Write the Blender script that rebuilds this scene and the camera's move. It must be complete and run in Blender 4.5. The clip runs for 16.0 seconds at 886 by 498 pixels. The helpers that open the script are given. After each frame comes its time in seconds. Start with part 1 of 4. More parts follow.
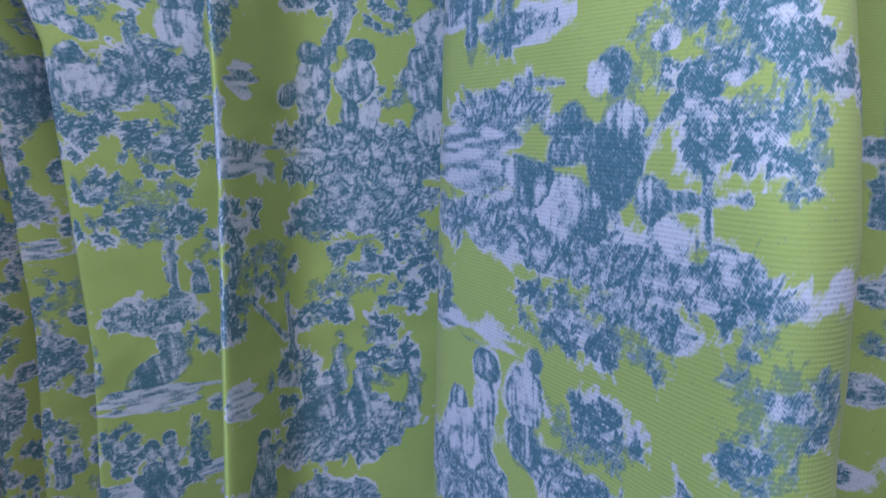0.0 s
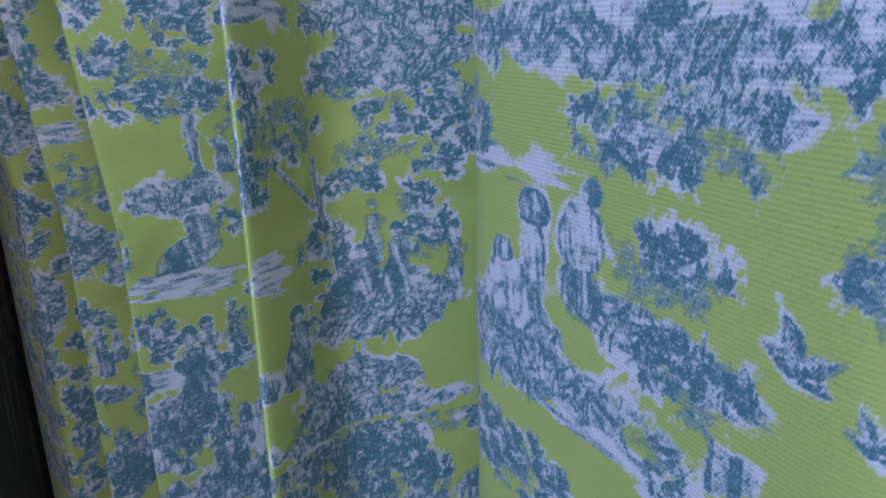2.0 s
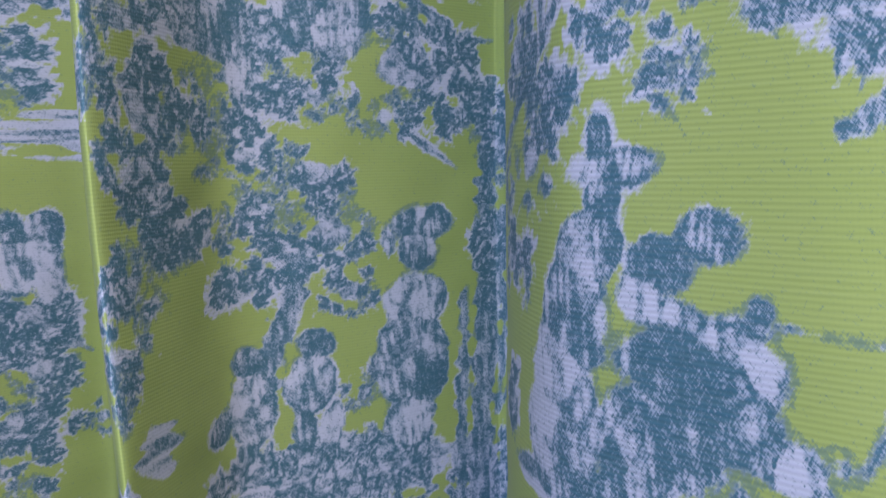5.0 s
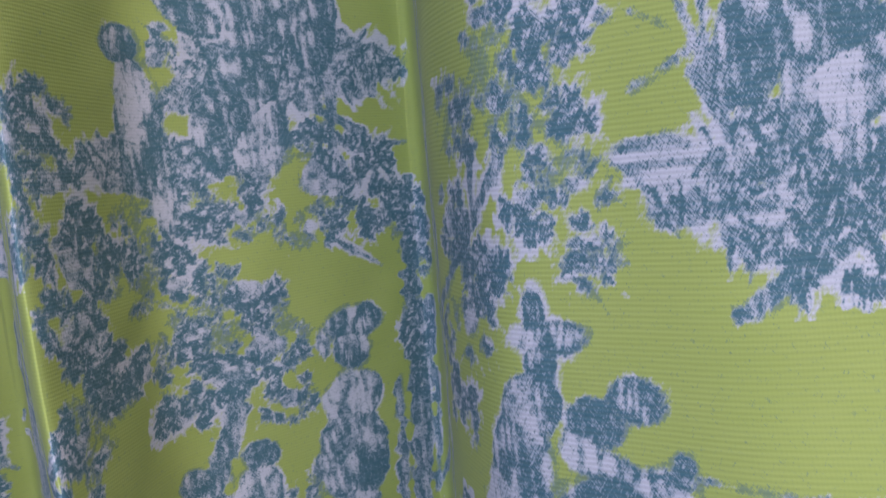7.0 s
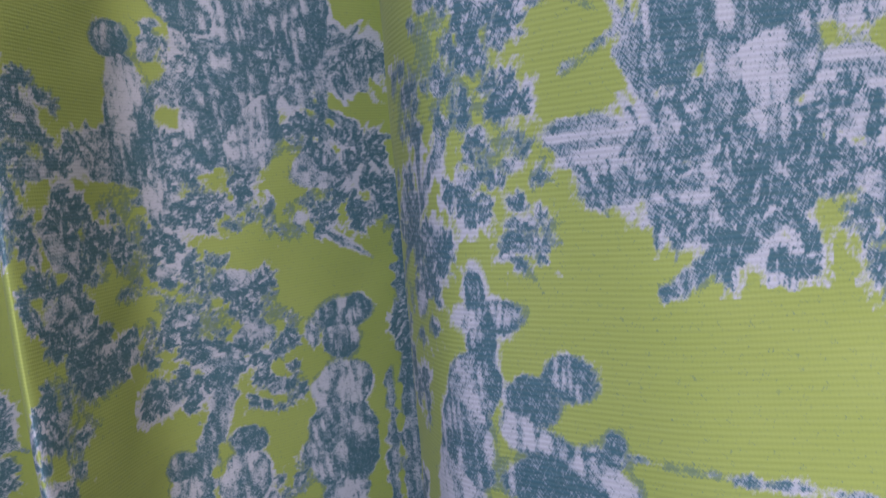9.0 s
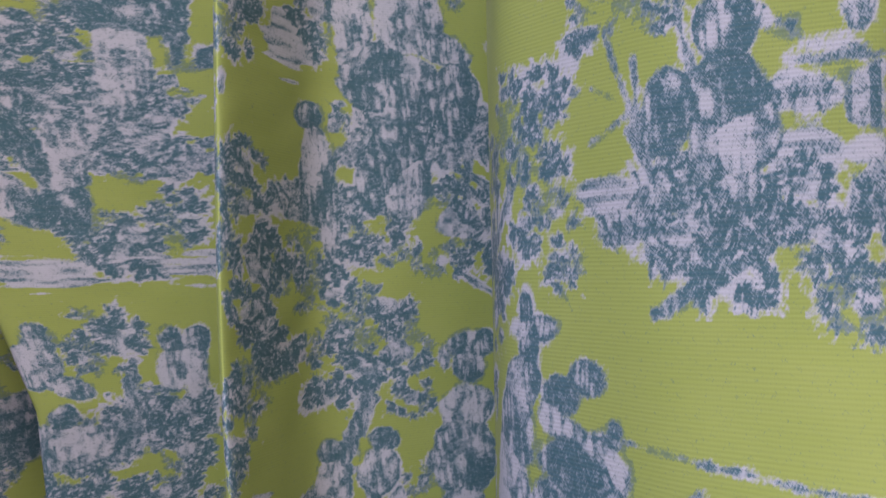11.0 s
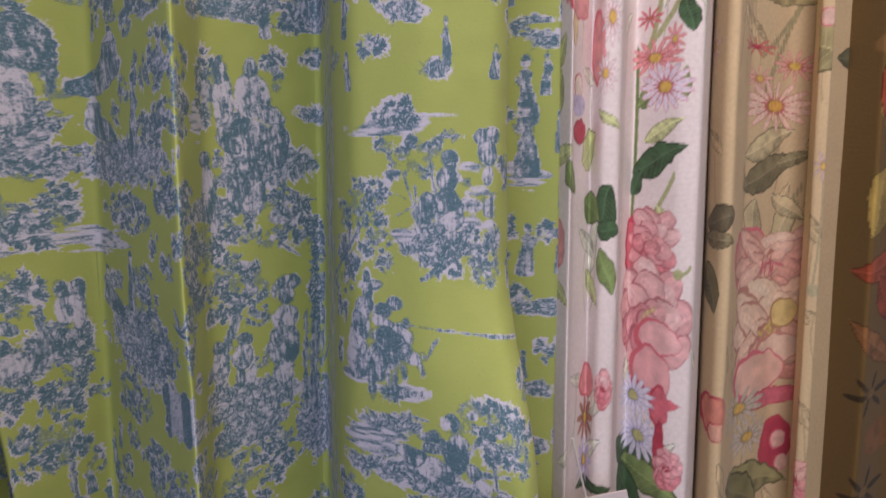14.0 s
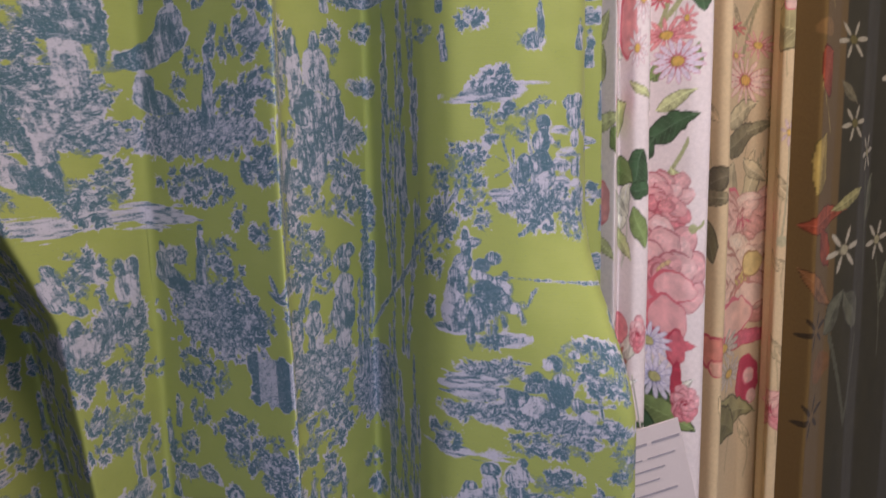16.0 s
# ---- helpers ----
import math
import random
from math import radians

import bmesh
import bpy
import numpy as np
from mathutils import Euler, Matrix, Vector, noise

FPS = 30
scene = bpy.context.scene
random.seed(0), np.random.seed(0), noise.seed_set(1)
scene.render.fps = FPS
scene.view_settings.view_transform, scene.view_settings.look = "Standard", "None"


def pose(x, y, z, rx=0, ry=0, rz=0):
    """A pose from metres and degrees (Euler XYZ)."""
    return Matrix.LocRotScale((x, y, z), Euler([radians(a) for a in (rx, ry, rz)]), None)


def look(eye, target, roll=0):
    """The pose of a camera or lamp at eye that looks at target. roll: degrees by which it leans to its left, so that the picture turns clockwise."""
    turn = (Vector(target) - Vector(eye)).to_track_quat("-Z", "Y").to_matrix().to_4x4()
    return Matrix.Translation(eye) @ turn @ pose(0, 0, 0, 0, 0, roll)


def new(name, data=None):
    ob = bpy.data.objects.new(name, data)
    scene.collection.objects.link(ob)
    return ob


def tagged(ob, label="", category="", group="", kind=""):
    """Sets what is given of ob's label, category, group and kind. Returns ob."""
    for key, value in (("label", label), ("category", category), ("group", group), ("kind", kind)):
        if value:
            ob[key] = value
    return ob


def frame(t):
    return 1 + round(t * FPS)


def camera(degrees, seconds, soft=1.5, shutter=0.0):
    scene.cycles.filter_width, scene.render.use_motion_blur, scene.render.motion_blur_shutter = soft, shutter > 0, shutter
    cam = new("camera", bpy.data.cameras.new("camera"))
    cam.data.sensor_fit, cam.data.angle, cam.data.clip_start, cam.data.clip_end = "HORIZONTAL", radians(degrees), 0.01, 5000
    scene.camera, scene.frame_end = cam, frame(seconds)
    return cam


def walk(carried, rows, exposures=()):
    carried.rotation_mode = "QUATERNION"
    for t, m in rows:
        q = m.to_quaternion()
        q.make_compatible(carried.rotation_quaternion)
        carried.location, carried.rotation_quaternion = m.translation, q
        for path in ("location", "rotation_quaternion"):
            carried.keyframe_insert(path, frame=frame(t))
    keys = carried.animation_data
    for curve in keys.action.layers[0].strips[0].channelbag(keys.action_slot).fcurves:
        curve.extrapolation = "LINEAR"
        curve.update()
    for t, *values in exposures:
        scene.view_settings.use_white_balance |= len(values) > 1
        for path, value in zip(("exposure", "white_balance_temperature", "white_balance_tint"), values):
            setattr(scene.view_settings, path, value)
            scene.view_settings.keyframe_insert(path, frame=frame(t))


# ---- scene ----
# ---- camera ----
cam = camera(62.0, 16.0, soft=1.7, shutter=0.0)
PATH = [
    (0, (0.0907, -0.3644, 1.2886), (0.1575, 0.6222, 1.1397), 1.16),
    (0.5, (0.0956, -0.3530, 1.2785), (0.1437, 0.6233, 1.0675), -0.72),
    (1, (0.0994, -0.3444, 1.2699), (0.1254, 0.6238, 1.0208), -1.35),
    (1.5, (0.0980, -0.3378, 1.2655), (0.0996, 0.6261, 0.9992), -1.66),
    (2, (0.0937, -0.3381, 1.2670), (0.1005, 0.6216, 0.9859), -1.69),
    (2.5, (0.0863, -0.3366, 1.2814), (0.1252, 0.6415, 1.0770), -0.88),
    (3, (0.0846, -0.3353, 1.2795), (0.1245, 0.6443, 1.0824), -0.91),
    (3.5, (0.0843, -0.3362, 1.2817), (0.1072, 0.6467, 1.0986), -0.65),
    (4, (0.0694, -0.3268, 1.3047), (0.1327, 0.6623, 1.1715), 0.76),
    (4.5, (0.0702, -0.2877, 1.3537), (0.1701, 0.6940, 1.1914), 1.30),
    (5, (0.0527, -0.2664, 1.3796), (0.3235, 0.6897, 1.2680), -0.98),
    (5.2, (0.0503, -0.2619, 1.3856), (0.3815, 0.6761, 1.2835), -1.42),
    (7.3, (0.0423, -0.2737, 1.4104), (0.4373, 0.6391, 1.3065), -4.76),
    (7.5, (0.0417, -0.2705, 1.4089), (0.4364, 0.6424, 1.3049), -4.53),
    (8, (0.0443, -0.2687, 1.4129), (0.4313, 0.6482, 1.3150), -4.91),
    (8.5, (0.0585, -0.2738, 1.4065), (0.4002, 0.6613, 1.3128), -4.93),
    (8.7, (0.0563, -0.2761, 1.4060), (0.4175, 0.6514, 1.3096), -4.95),
    (10.8, (0.0857, -0.3385, 1.3828), (0.1536, 0.6592, 1.3843), -0.47),
    (11, (0.0734, -0.3345, 1.3949), (0.1643, 0.6612, 1.4138), -0.97),
    (11.5, (0.0788, -0.3423, 1.4313), (0.1473, 0.6548, 1.3969), 0.90),
    (12, (0.0766, -0.3399, 1.4343), (0.1480, 0.6572, 1.4079), 0.65),
    (12.5, (0.0550, -0.3577, 1.4619), (0.2165, 0.6248, 1.3692), 1.29),
    (13, (0.0270, -0.4376, 1.4536), (0.3403, 0.5101, 1.3938), -2.52),
    (13.5, (-0.1224, -0.4803, 1.4446), (0.4519, 0.3328, 1.3493), -1.11),
    (14, (-0.0969, -0.5429, 1.4555), (0.4610, 0.2773, 1.3291), -0.03),
    (14.5, (-0.1327, -0.5070, 1.4581), (0.5079, 0.2531, 1.3492), -1.32),
    (15, (-0.1690, -0.4657, 1.4426), (0.4780, 0.2886, 1.3313), -1.68),
    (15.5, (-0.1906, -0.4734, 1.4475), (0.4463, 0.2863, 1.3164), -1.30),
    (16, (-0.2296, -0.4805, 1.4418), (0.4673, 0.2225, 1.3002), -1.16),
]
walk(cam, [(t, look(eye, target, roll)) for t, eye, target, roll in PATH],
     exposures=[(0.0, 0.06, 4600, 16), (4.0, 0.04, 4600, 17), (5.0, 0.04, 4950, 19), (8.5, -0.14, 5350, 20),
                (11.0, -0.24, 5650, 22), (12.5, -0.28, 5800, 23), (13.5, -0.36, 5950, 26), (16.0, -0.24, 5950, 26)])

# ---- light: added unseen lamps, a cool key at the left and warm overhead fill ----
world = bpy.data.worlds.new("world")
scene.world = world
world.use_nodes = True
world.node_tree.nodes["Background"].inputs[0].default_value = (0.8, 0.87, 1.0, 1)
world.node_tree.nodes["Background"].inputs[1].default_value = 0.6


def area_lamp(name, m, sx, sy, watts, colour):
    data = bpy.data.lights.new(name, "AREA")
    data.shape, data.size, data.size_y, data.energy, data.color = "RECTANGLE", sx, sy, watts, colour
    ob = new(name, data)
    ob.matrix_world = m
    return ob


# added cool key for daylight from the left; no window is modelled
area_lamp("cool_side_key", look((-1.3, -1.85, 2.0), (0.05, -0.10, 1.45)), 1.4, 0.7, 24, (0.82, 0.90, 1.0))
# unseen warm fill added under the ceiling to lift the shaded folds
area_lamp("warm_overhead_fill", pose(0.0, -0.75, 2.36), 0.6, 0.6, 19, (1.0, 0.84, 0.63))

# ---- materials ----


def nodes_of(mat):
    mat.use_nodes = True
    nt = mat.node_tree
    nt.nodes.clear()
    return nt


def link(nt, a, b):
    nt.links.new(a, b)


def node(nt, kind, **values):
    n = nt.nodes.new(kind)
    for k, v in values.items():
        n.inputs[k.replace("_", " ")].default_value = v
    return n


def maths(nt, op, a, b=None, c=None, clamp=False):
    n = nt.nodes.new("ShaderNodeMath")
    n.operation, n.use_clamp = op, clamp
    for i, v in enumerate((a, b, c)):
        if v is None:
            continue
        if isinstance(v, (int, float)):
            n.inputs[i].default_value = v
        else:
            link(nt, v, n.inputs[i])
    return n.outputs[0]


def mixed(nt, fac, a, b):
    n = nt.nodes.new("ShaderNodeMix")
    n.data_type = "RGBA"
    for s, v in ((n.inputs[0], fac), (n.inputs[6], a), (n.inputs[7], b)):
        if isinstance(v, (int, float, tuple)):
            s.default_value = v
        else:
            link(nt, v, s)
    return n.outputs[2]


def step_between(nt, v, lo, hi):
    n = nt.nodes.new("ShaderNodeMapRange")
    n.interpolation_type = "SMOOTHSTEP"
    n.inputs[1].default_value, n.inputs[2].default_value = lo, hi
    link(nt, v, n.inputs[0])
    return n.outputs[0]


def noise_at(nt, vec, scale, detail=2.0, rough=0.55):
    n = node(nt, "ShaderNodeTexNoise", Scale=scale, Detail=detail, Roughness=rough)
    link(nt, vec, n.inputs["Vector"])
    return n.outputs["Fac"]


def stretched(nt, vec, sx, sy, turn=0.0):
    """Turned first, then drawn out."""
    if turn:
        r = nt.nodes.new("ShaderNodeMapping")
        r.inputs["Rotation"].default_value = (0, 0, turn)
        link(nt, vec, r.inputs["Vector"])
        vec = r.outputs[0]
    n = nt.nodes.new("ShaderNodeMapping")
    n.inputs["Scale"].default_value = (sx, sy, 1)
    link(nt, vec, n.inputs["Vector"])
    return n.outputs[0]


def weave(nt, uv, period, cross):
    """Height of a plain weave with strong weft ribs, and a grey speckle of the yarns."""
    ribs = node(nt, "ShaderNodeTexWave", Scale=0.314 / period, Distortion=0.6, Detail=1.0, Detail_Scale=2.0)
    ribs.bands_direction = "Y"
    link(nt, uv, ribs.inputs["Vector"])
    warp = node(nt, "ShaderNodeTexWave", Scale=0.314 / cross, Distortion=1.0, Detail=1.0)
    link(nt, uv, warp.inputs["Vector"])
    slub = noise_at(nt, stretched(nt, uv, 60, 1500), 1.0, 2.0)
    h = maths(nt, "MULTIPLY_ADD", ribs.outputs["Fac"], 0.75, maths(nt, "MULTIPLY", warp.outputs["Fac"], 0.25))
    return maths(nt, "MULTIPLY_ADD", slub, 0.5, h), slub, ribs.outputs["Fac"]


def finish(nt, colour, height, depth, rough=0.82, sheen=0.08):
    bsdf = node(nt, "ShaderNodeBsdfPrincipled", Roughness=rough, Specular_IOR_Level=0.25, Sheen_Weight=sheen, Sheen_Roughness=0.5)
    link(nt, colour, bsdf.inputs["Base Color"])
    bump = node(nt, "ShaderNodeBump", Strength=0.5, Distance=depth)
    link(nt, height, bump.inputs["Height"])
    link(nt, bump.outputs[0], bsdf.inputs["Normal"])
    out = nt.nodes.new("ShaderNodeOutputMaterial")
    thin = node(nt, "ShaderNodeBsdfTranslucent")
    link(nt, colour, thin.inputs["Color"])
    mix = node(nt, "ShaderNodeMixShader", Fac=0.1)
    link(nt, bsdf.outputs[0], mix.inputs[1])
    link(nt, thin.outputs[0], mix.inputs[2])
    link(nt, mix.outputs[0], out.inputs[0])


def uv_of(nt):
    n = nt.nodes.new("ShaderNodeUVMap")
    n.uv_map = "UVMap"
    return n.outputs[0]


def toile_material():
    """Lime cotton: the white underprint and the blue engraving stand in the mesh's print attribute; yarn and hatching are noise."""
    mat = bpy.data.materials.new("toile_cotton")
    nt = nodes_of(mat)
    uv = uv_of(nt)
    att = nt.nodes.new("ShaderNodeAttribute")
    att.attribute_name = "print"
    sep = nt.nodes.new("ShaderNodeSeparateColor")
    link(nt, att.outputs["Color"], sep.inputs[0])
    halo, tone = sep.outputs[0], sep.outputs[1]
    grain = noise_at(nt, uv, 620, 2.0, 0.6)
    ragged = noise_at(nt, stretched(nt, uv, 1100, 480, 0.5), 1.0, 3.0, 0.7)
    white = step_between(nt, maths(nt, "MULTIPLY_ADD", maths(nt, "SUBTRACT", ragged, 0.5), 0.85, halo), 0.36, 0.66)
    # engraved strokes: noise drawn out in two directions, over a softer wash of the same tone
    lines = maths(nt, "MULTIPLY", noise_at(nt, stretched(nt, uv, 640, 3300, 0.85), 1.0, 2.0), 0.5)
    lines = maths(nt, "MULTIPLY_ADD", noise_at(nt, stretched(nt, uv, 640, 3100, -1.1), 1.0, 2.0), 0.5, lines)
    lines = maths(nt, "MULTIPLY_ADD", maths(nt, "SUBTRACT", grain, 0.5), 0.3, lines)
    cutline = maths(nt, "MULTIPLY_ADD", maths(nt, "SUBTRACT", lines, 0.5), -3.1, maths(nt, "MULTIPLY_ADD", tone, 0.82, 0.10))
    ink = step_between(nt, cutline, 0.26, 0.84)
    wash = maths(nt, "MULTIPLY", step_between(nt, tone, 0.08, 0.75), 0.60)
    lime = mixed(nt, noise_at(nt, uv, 45, 3.0), (0.33, 0.40, 0.080, 1), (0.40, 0.455, 0.118, 1))
    chalk = mixed(nt, noise_at(nt, uv, 160, 2.0), (0.52, 0.515, 0.62, 1), (0.63, 0.615, 0.73, 1))
    blue = mixed(nt, noise_at(nt, uv, 300, 3.0), (0.030, 0.100, 0.150, 1), (0.065, 0.165, 0.245, 1))
    colour = mixed(nt, white, lime, chalk)
    colour = mixed(nt, maths(nt, "MULTIPLY", wash, white), colour, (0.20, 0.29, 0.42, 1))
    colour = mixed(nt, maths(nt, "MULTIPLY", ink, maths(nt, "MAXIMUM", white, 0.55)), colour, blue)
    height, slub, rib = weave(nt, uv, 0.00095, 0.0008)
    colour = mixed(nt, maths(nt, "MULTIPLY", slub, 0.09), colour, (0.62, 0.66, 0.45, 1))
    # the furrows between the weft ribs are tinted a darker olive
    colour = mixed(nt, maths(nt, "MULTIPLY", maths(nt, "SUBTRACT", 1.0, rib), 0.075), colour, (0.16, 0.20, 0.07, 1))
    finish(nt, colour, height, 0.00006)
    return mat


def tint_material(name, period=0.0009, rough=0.8, speck=(0.6, 0.52, 0.42, 1)):
    """Printed cloth whose colours stand in the mesh's tint attribute."""
    mat = bpy.data.materials.new(name)
    nt = nodes_of(mat)
    uv = uv_of(nt)
    att = nt.nodes.new("ShaderNodeAttribute")
    att.attribute_name = "tint"
    blot = noise_at(nt, uv, 260, 3.0, 0.6)
    shade = maths(nt, "MULTIPLY_ADD", blot, 0.30, 0.85)
    mul = nt.nodes.new("ShaderNodeMix")
    mul.data_type, mul.blend_type = "RGBA", "MULTIPLY"
    mul.inputs[0].default_value = 1.0
    link(nt, att.outputs["Color"], mul.inputs[6])
    link(nt, shade, mul.inputs[7])
    height, slub, _ = weave(nt, uv, period, period)
    colour = mixed(nt, maths(nt, "MULTIPLY", slub, 0.06), mul.outputs[2], speck)
    finish(nt, colour, height, 0.0003, rough)
    return mat


def plain_material(name, a, b, scale, rough=0.85, depth=0.001):
    mat = bpy.data.materials.new(name)
    nt = nodes_of(mat)
    tc = nt.nodes.new("ShaderNodeTexCoord")
    n1 = noise_at(nt, tc.outputs["Object"], scale, 4.0)
    n2 = noise_at(nt, tc.outputs["Object"], scale * 14, 3.0)
    colour = mixed(nt, maths(nt, "MULTIPLY_ADD", n2, 0.4, maths(nt, "MULTIPLY", n1, 0.6)), a, b)
    bsdf = node(nt, "ShaderNodeBsdfPrincipled", Roughness=rough)
    link(nt, colour, bsdf.inputs["Base Color"])
    bump = node(nt, "ShaderNodeBump", Strength=0.4, Distance=depth)
    link(nt, n2, bump.inputs["Height"])
    link(nt, bump.outputs[0], bsdf.inputs["Normal"])
    out = nt.nodes.new("ShaderNodeOutputMaterial")
    link(nt, bsdf.outputs[0], out.inputs[0])
    return mat


TOILE = toile_material()
CHINTZ = tint_material("chintz_cotton")
CREAM = tint_material("cream_chintz_cotton")
OLIVE = tint_material("olive_linen", 0.0012, 0.95, (0.11, 0.085, 0.028, 1))
DARK = tint_material("dark_linen", 0.0012, 0.9, (0.2, 0.17, 0.12, 1))
PLASTER = plain_material("wall_paint", (0.68, 0.66, 0.62, 1), (0.74, 0.72, 0.68, 1), 3)
CARPET = plain_material("carpet", (0.16, 0.13, 0.11, 1), (0.24, 0.20, 0.17, 1), 6, 0.95, 0.004)
CARD = plain_material("tag_card", (0.56, 0.49, 0.47, 1), (0.64, 0.57, 0.55, 1), 40, 0.6, 0.0002)
PRINT_INK = plain_material("tag_ink", (0.26, 0.24, 0.26, 1), (0.36, 0.33, 0.35, 1), 200, 0.7, 0.0001)
STRING = plain_material("tag_string", (0.62, 0.58, 0.50, 1), (0.74, 0.70, 0.62, 1), 300, 0.9, 0.0002)

# ---- the shop: plain walls that close the place ----


def box(name, x0, x1, y0, y1, z0, z1, mat, bevel=0.0):
    bm = bmesh.new()
    bmesh.ops.create_cube(bm, size=1.0)
    for v in bm.verts:
        v.co = ((x0 + x1) / 2 + v.co.x * (x1 - x0), (y0 + y1) / 2 + v.co.y * (y1 - y0), (z0 + z1) / 2 + v.co.z * (z1 - z0))
    if bevel:
        bmesh.ops.bevel(bm, geom=bm.edges[:], offset=bevel, segments=2, affect="EDGES")
    me = bpy.data.meshes.new(name)
    bm.to_mesh(me)
    bm.free()
    me.materials.append(mat)
    return new(name, me)


for ob in (
    box("floor", -2.2, 2.4, -3.0, 1.0, -0.1, 0.0, CARPET),
    box("ceiling", -2.2, 2.4, -3.0, 1.0, 2.4, 2.5, PLASTER),
    box("wall_north", -2.2, 2.4, 0.9, 1.0, 0.0, 2.4, PLASTER),
    box("wall_south", -2.2, 2.4, -3.0, -2.9, 0.0, 2.4, PLASTER),
    box("wall_east", 2.3, 2.4, -2.9, 0.9, 0.0, 2.4, PLASTER),
    box("wall_west", -2.2, -2.1, -2.9, 0.9, 0.0, 2.4, PLASTER),
):
    tagged(ob, kind="structure")

# ---- cloth: a plan line of folds drawn up into a hanging length ----


def lattice(ix, iz, seed):
    h = (ix.astype(np.int64) * 374761393 + iz.astype(np.int64) * 668265263 + seed * 1442695041) & 0x7FFFFFFF
    h = ((h ^ (h >> 13)) * 1274126177) & 0x7FFFFFFF
    return ((h ^ (h >> 16)) & 0xFFFF) / 65535.0


def grain(s, z, size, seed=0):
    """Value noise from 0 to 1 on the flat cloth."""
    a, b = s / size, z / size
    i, j = np.floor(a), np.floor(b)
    u, v = a - i, b - j
    u, v = u * u * (3 - 2 * u), v * v * (3 - 2 * v)
    top = lattice(i, j, seed) * (1 - u) + lattice(i + 1, j, seed) * u
    low = lattice(i, j + 1, seed) * (1 - u) + lattice(i + 1, j + 1, seed) * u
    return top * (1 - v) + low * v


def plan_line(corners, along, s, soften):
    """The rounded plan line through the corners, at the lengths s along the cloth."""
    c = np.stack([np.interp(FINE, along, np.array(corners)[:, k]) for k in (0, 1)], -1)
    n = soften / (FINE[1] - FINE[0])
    k = np.arange(-int(3 * n), int(3 * n) + 1)
    w = np.exp(-0.5 * (k / n) ** 2)
    pad = len(k) // 2
    c = np.concatenate([np.repeat(c[:1], pad, 0), c, np.repeat(c[-1:], pad, 0)])
    c = np.stack([np.convolve(c[:, i], w / w.sum(), "valid") for i in (0, 1)], -1)
    return np.stack([np.interp(s, FINE, c[:, i]) for i in (0, 1)], -1)


FINE = np.linspace(0, 2.0, 2800)


def lengths(corners):
    p = np.array(corners)
    return np.r_[0, np.cumsum(np.hypot(*np.diff(p, axis=0).T))]


def columns(*spans):
    """Lengths along the cloth: spans of (from, to, step)."""
    return np.concatenate([np.arange(a, b, d) for a, b, d in spans])


def rows_between(lo, hi, d, top=2.398):
    return np.concatenate([np.arange(0.0, lo, 0.06), np.arange(lo, hi, d), np.arange(hi, top, 0.06), [top]])


def cloth(name, s, z, xyz, layer, values, mat):
    """One hanging length as a grid mesh with its print."""
    ns, nz = len(s), len(z)
    me = bpy.data.meshes.new(name)
    idx = np.arange(ns * nz, dtype=np.int32).reshape(nz, ns)
    quads = np.stack([idx[:-1, :-1], idx[:-1, 1:], idx[1:, 1:], idx[1:, :-1]], -1).reshape(-1, 4)
    me.vertices.add(ns * nz)
    me.vertices.foreach_set("co", xyz.reshape(-1).astype(np.float32))
    me.loops.add(quads.size)
    me.loops.foreach_set("vertex_index", quads.reshape(-1))
    me.polygons.add(len(quads))
    me.polygons.foreach_set("loop_start", np.arange(0, quads.size, 4, dtype=np.int32))
    me.polygons.foreach_set("use_smooth", np.ones(len(quads), dtype=bool))
    me.update(calc_edges=True)
    flat = np.stack(np.meshgrid(s, z), -1).reshape(-1, 2)
    uv = me.uv_layers.new(name="UVMap")
    uv.data.foreach_set("uv", flat[quads.reshape(-1)].reshape(-1).astype(np.float32))
    att = me.color_attributes.new(name=layer, type="FLOAT_COLOR", domain="POINT")
    rgba = np.ones((ns * nz, 4), np.float32)
    rgba[:, :3] = values.reshape(-1, 3)
    att.data.foreach_set("color", rgba.reshape(-1))
    me.materials.append(mat)
    return new(name, me)


# ---- the toile's print: pastoral marks as plain shapes ----
TS = columns((0.0, 0.530, 0.0019), (0.530, 0.613, 0.0010), (0.613, 0.766, 0.0015), (0.766, 0.913, 0.0007), (0.913, 1.0, 0.0011), (1.0, 1.130, 0.00042), (1.130, 1.430, 0.0019))
TZ = np.concatenate([rows_between(0.95, 1.09, 0.0016, 1.0899)[:-1], rows_between(1.09, 1.62, 0.00066)[19:]])
HALO = np.full((len(TZ), len(TS)), -0.004)
TONE = np.zeros((len(TZ), len(TS)))
rng = np.random.default_rng(7)


GRID_S, GRID_Z = np.meshgrid(TS, TZ)
BLEED = grain(GRID_S, GRID_Z, 0.0065, 61) + 0.5 * grain(GRID_S, GRID_Z, 0.0022, 62) - 0.75
SPREAD = grain(GRID_S, GRID_Z, 0.011, 63) + 0.4 * grain(GRID_S, GRID_Z, 0.003, 64) - 0.7


def patch(s, z, rs, rz):
    i0, i1 = np.searchsorted(TS, (s - rs, s + rs))
    j0, j1 = np.searchsorted(TZ, (z - rz, z + rz))
    cut = (slice(j0, j1), slice(i0, i1))
    a, b = np.meshgrid(TS[i0:i1], TZ[j0:j1])
    return cut, a, b


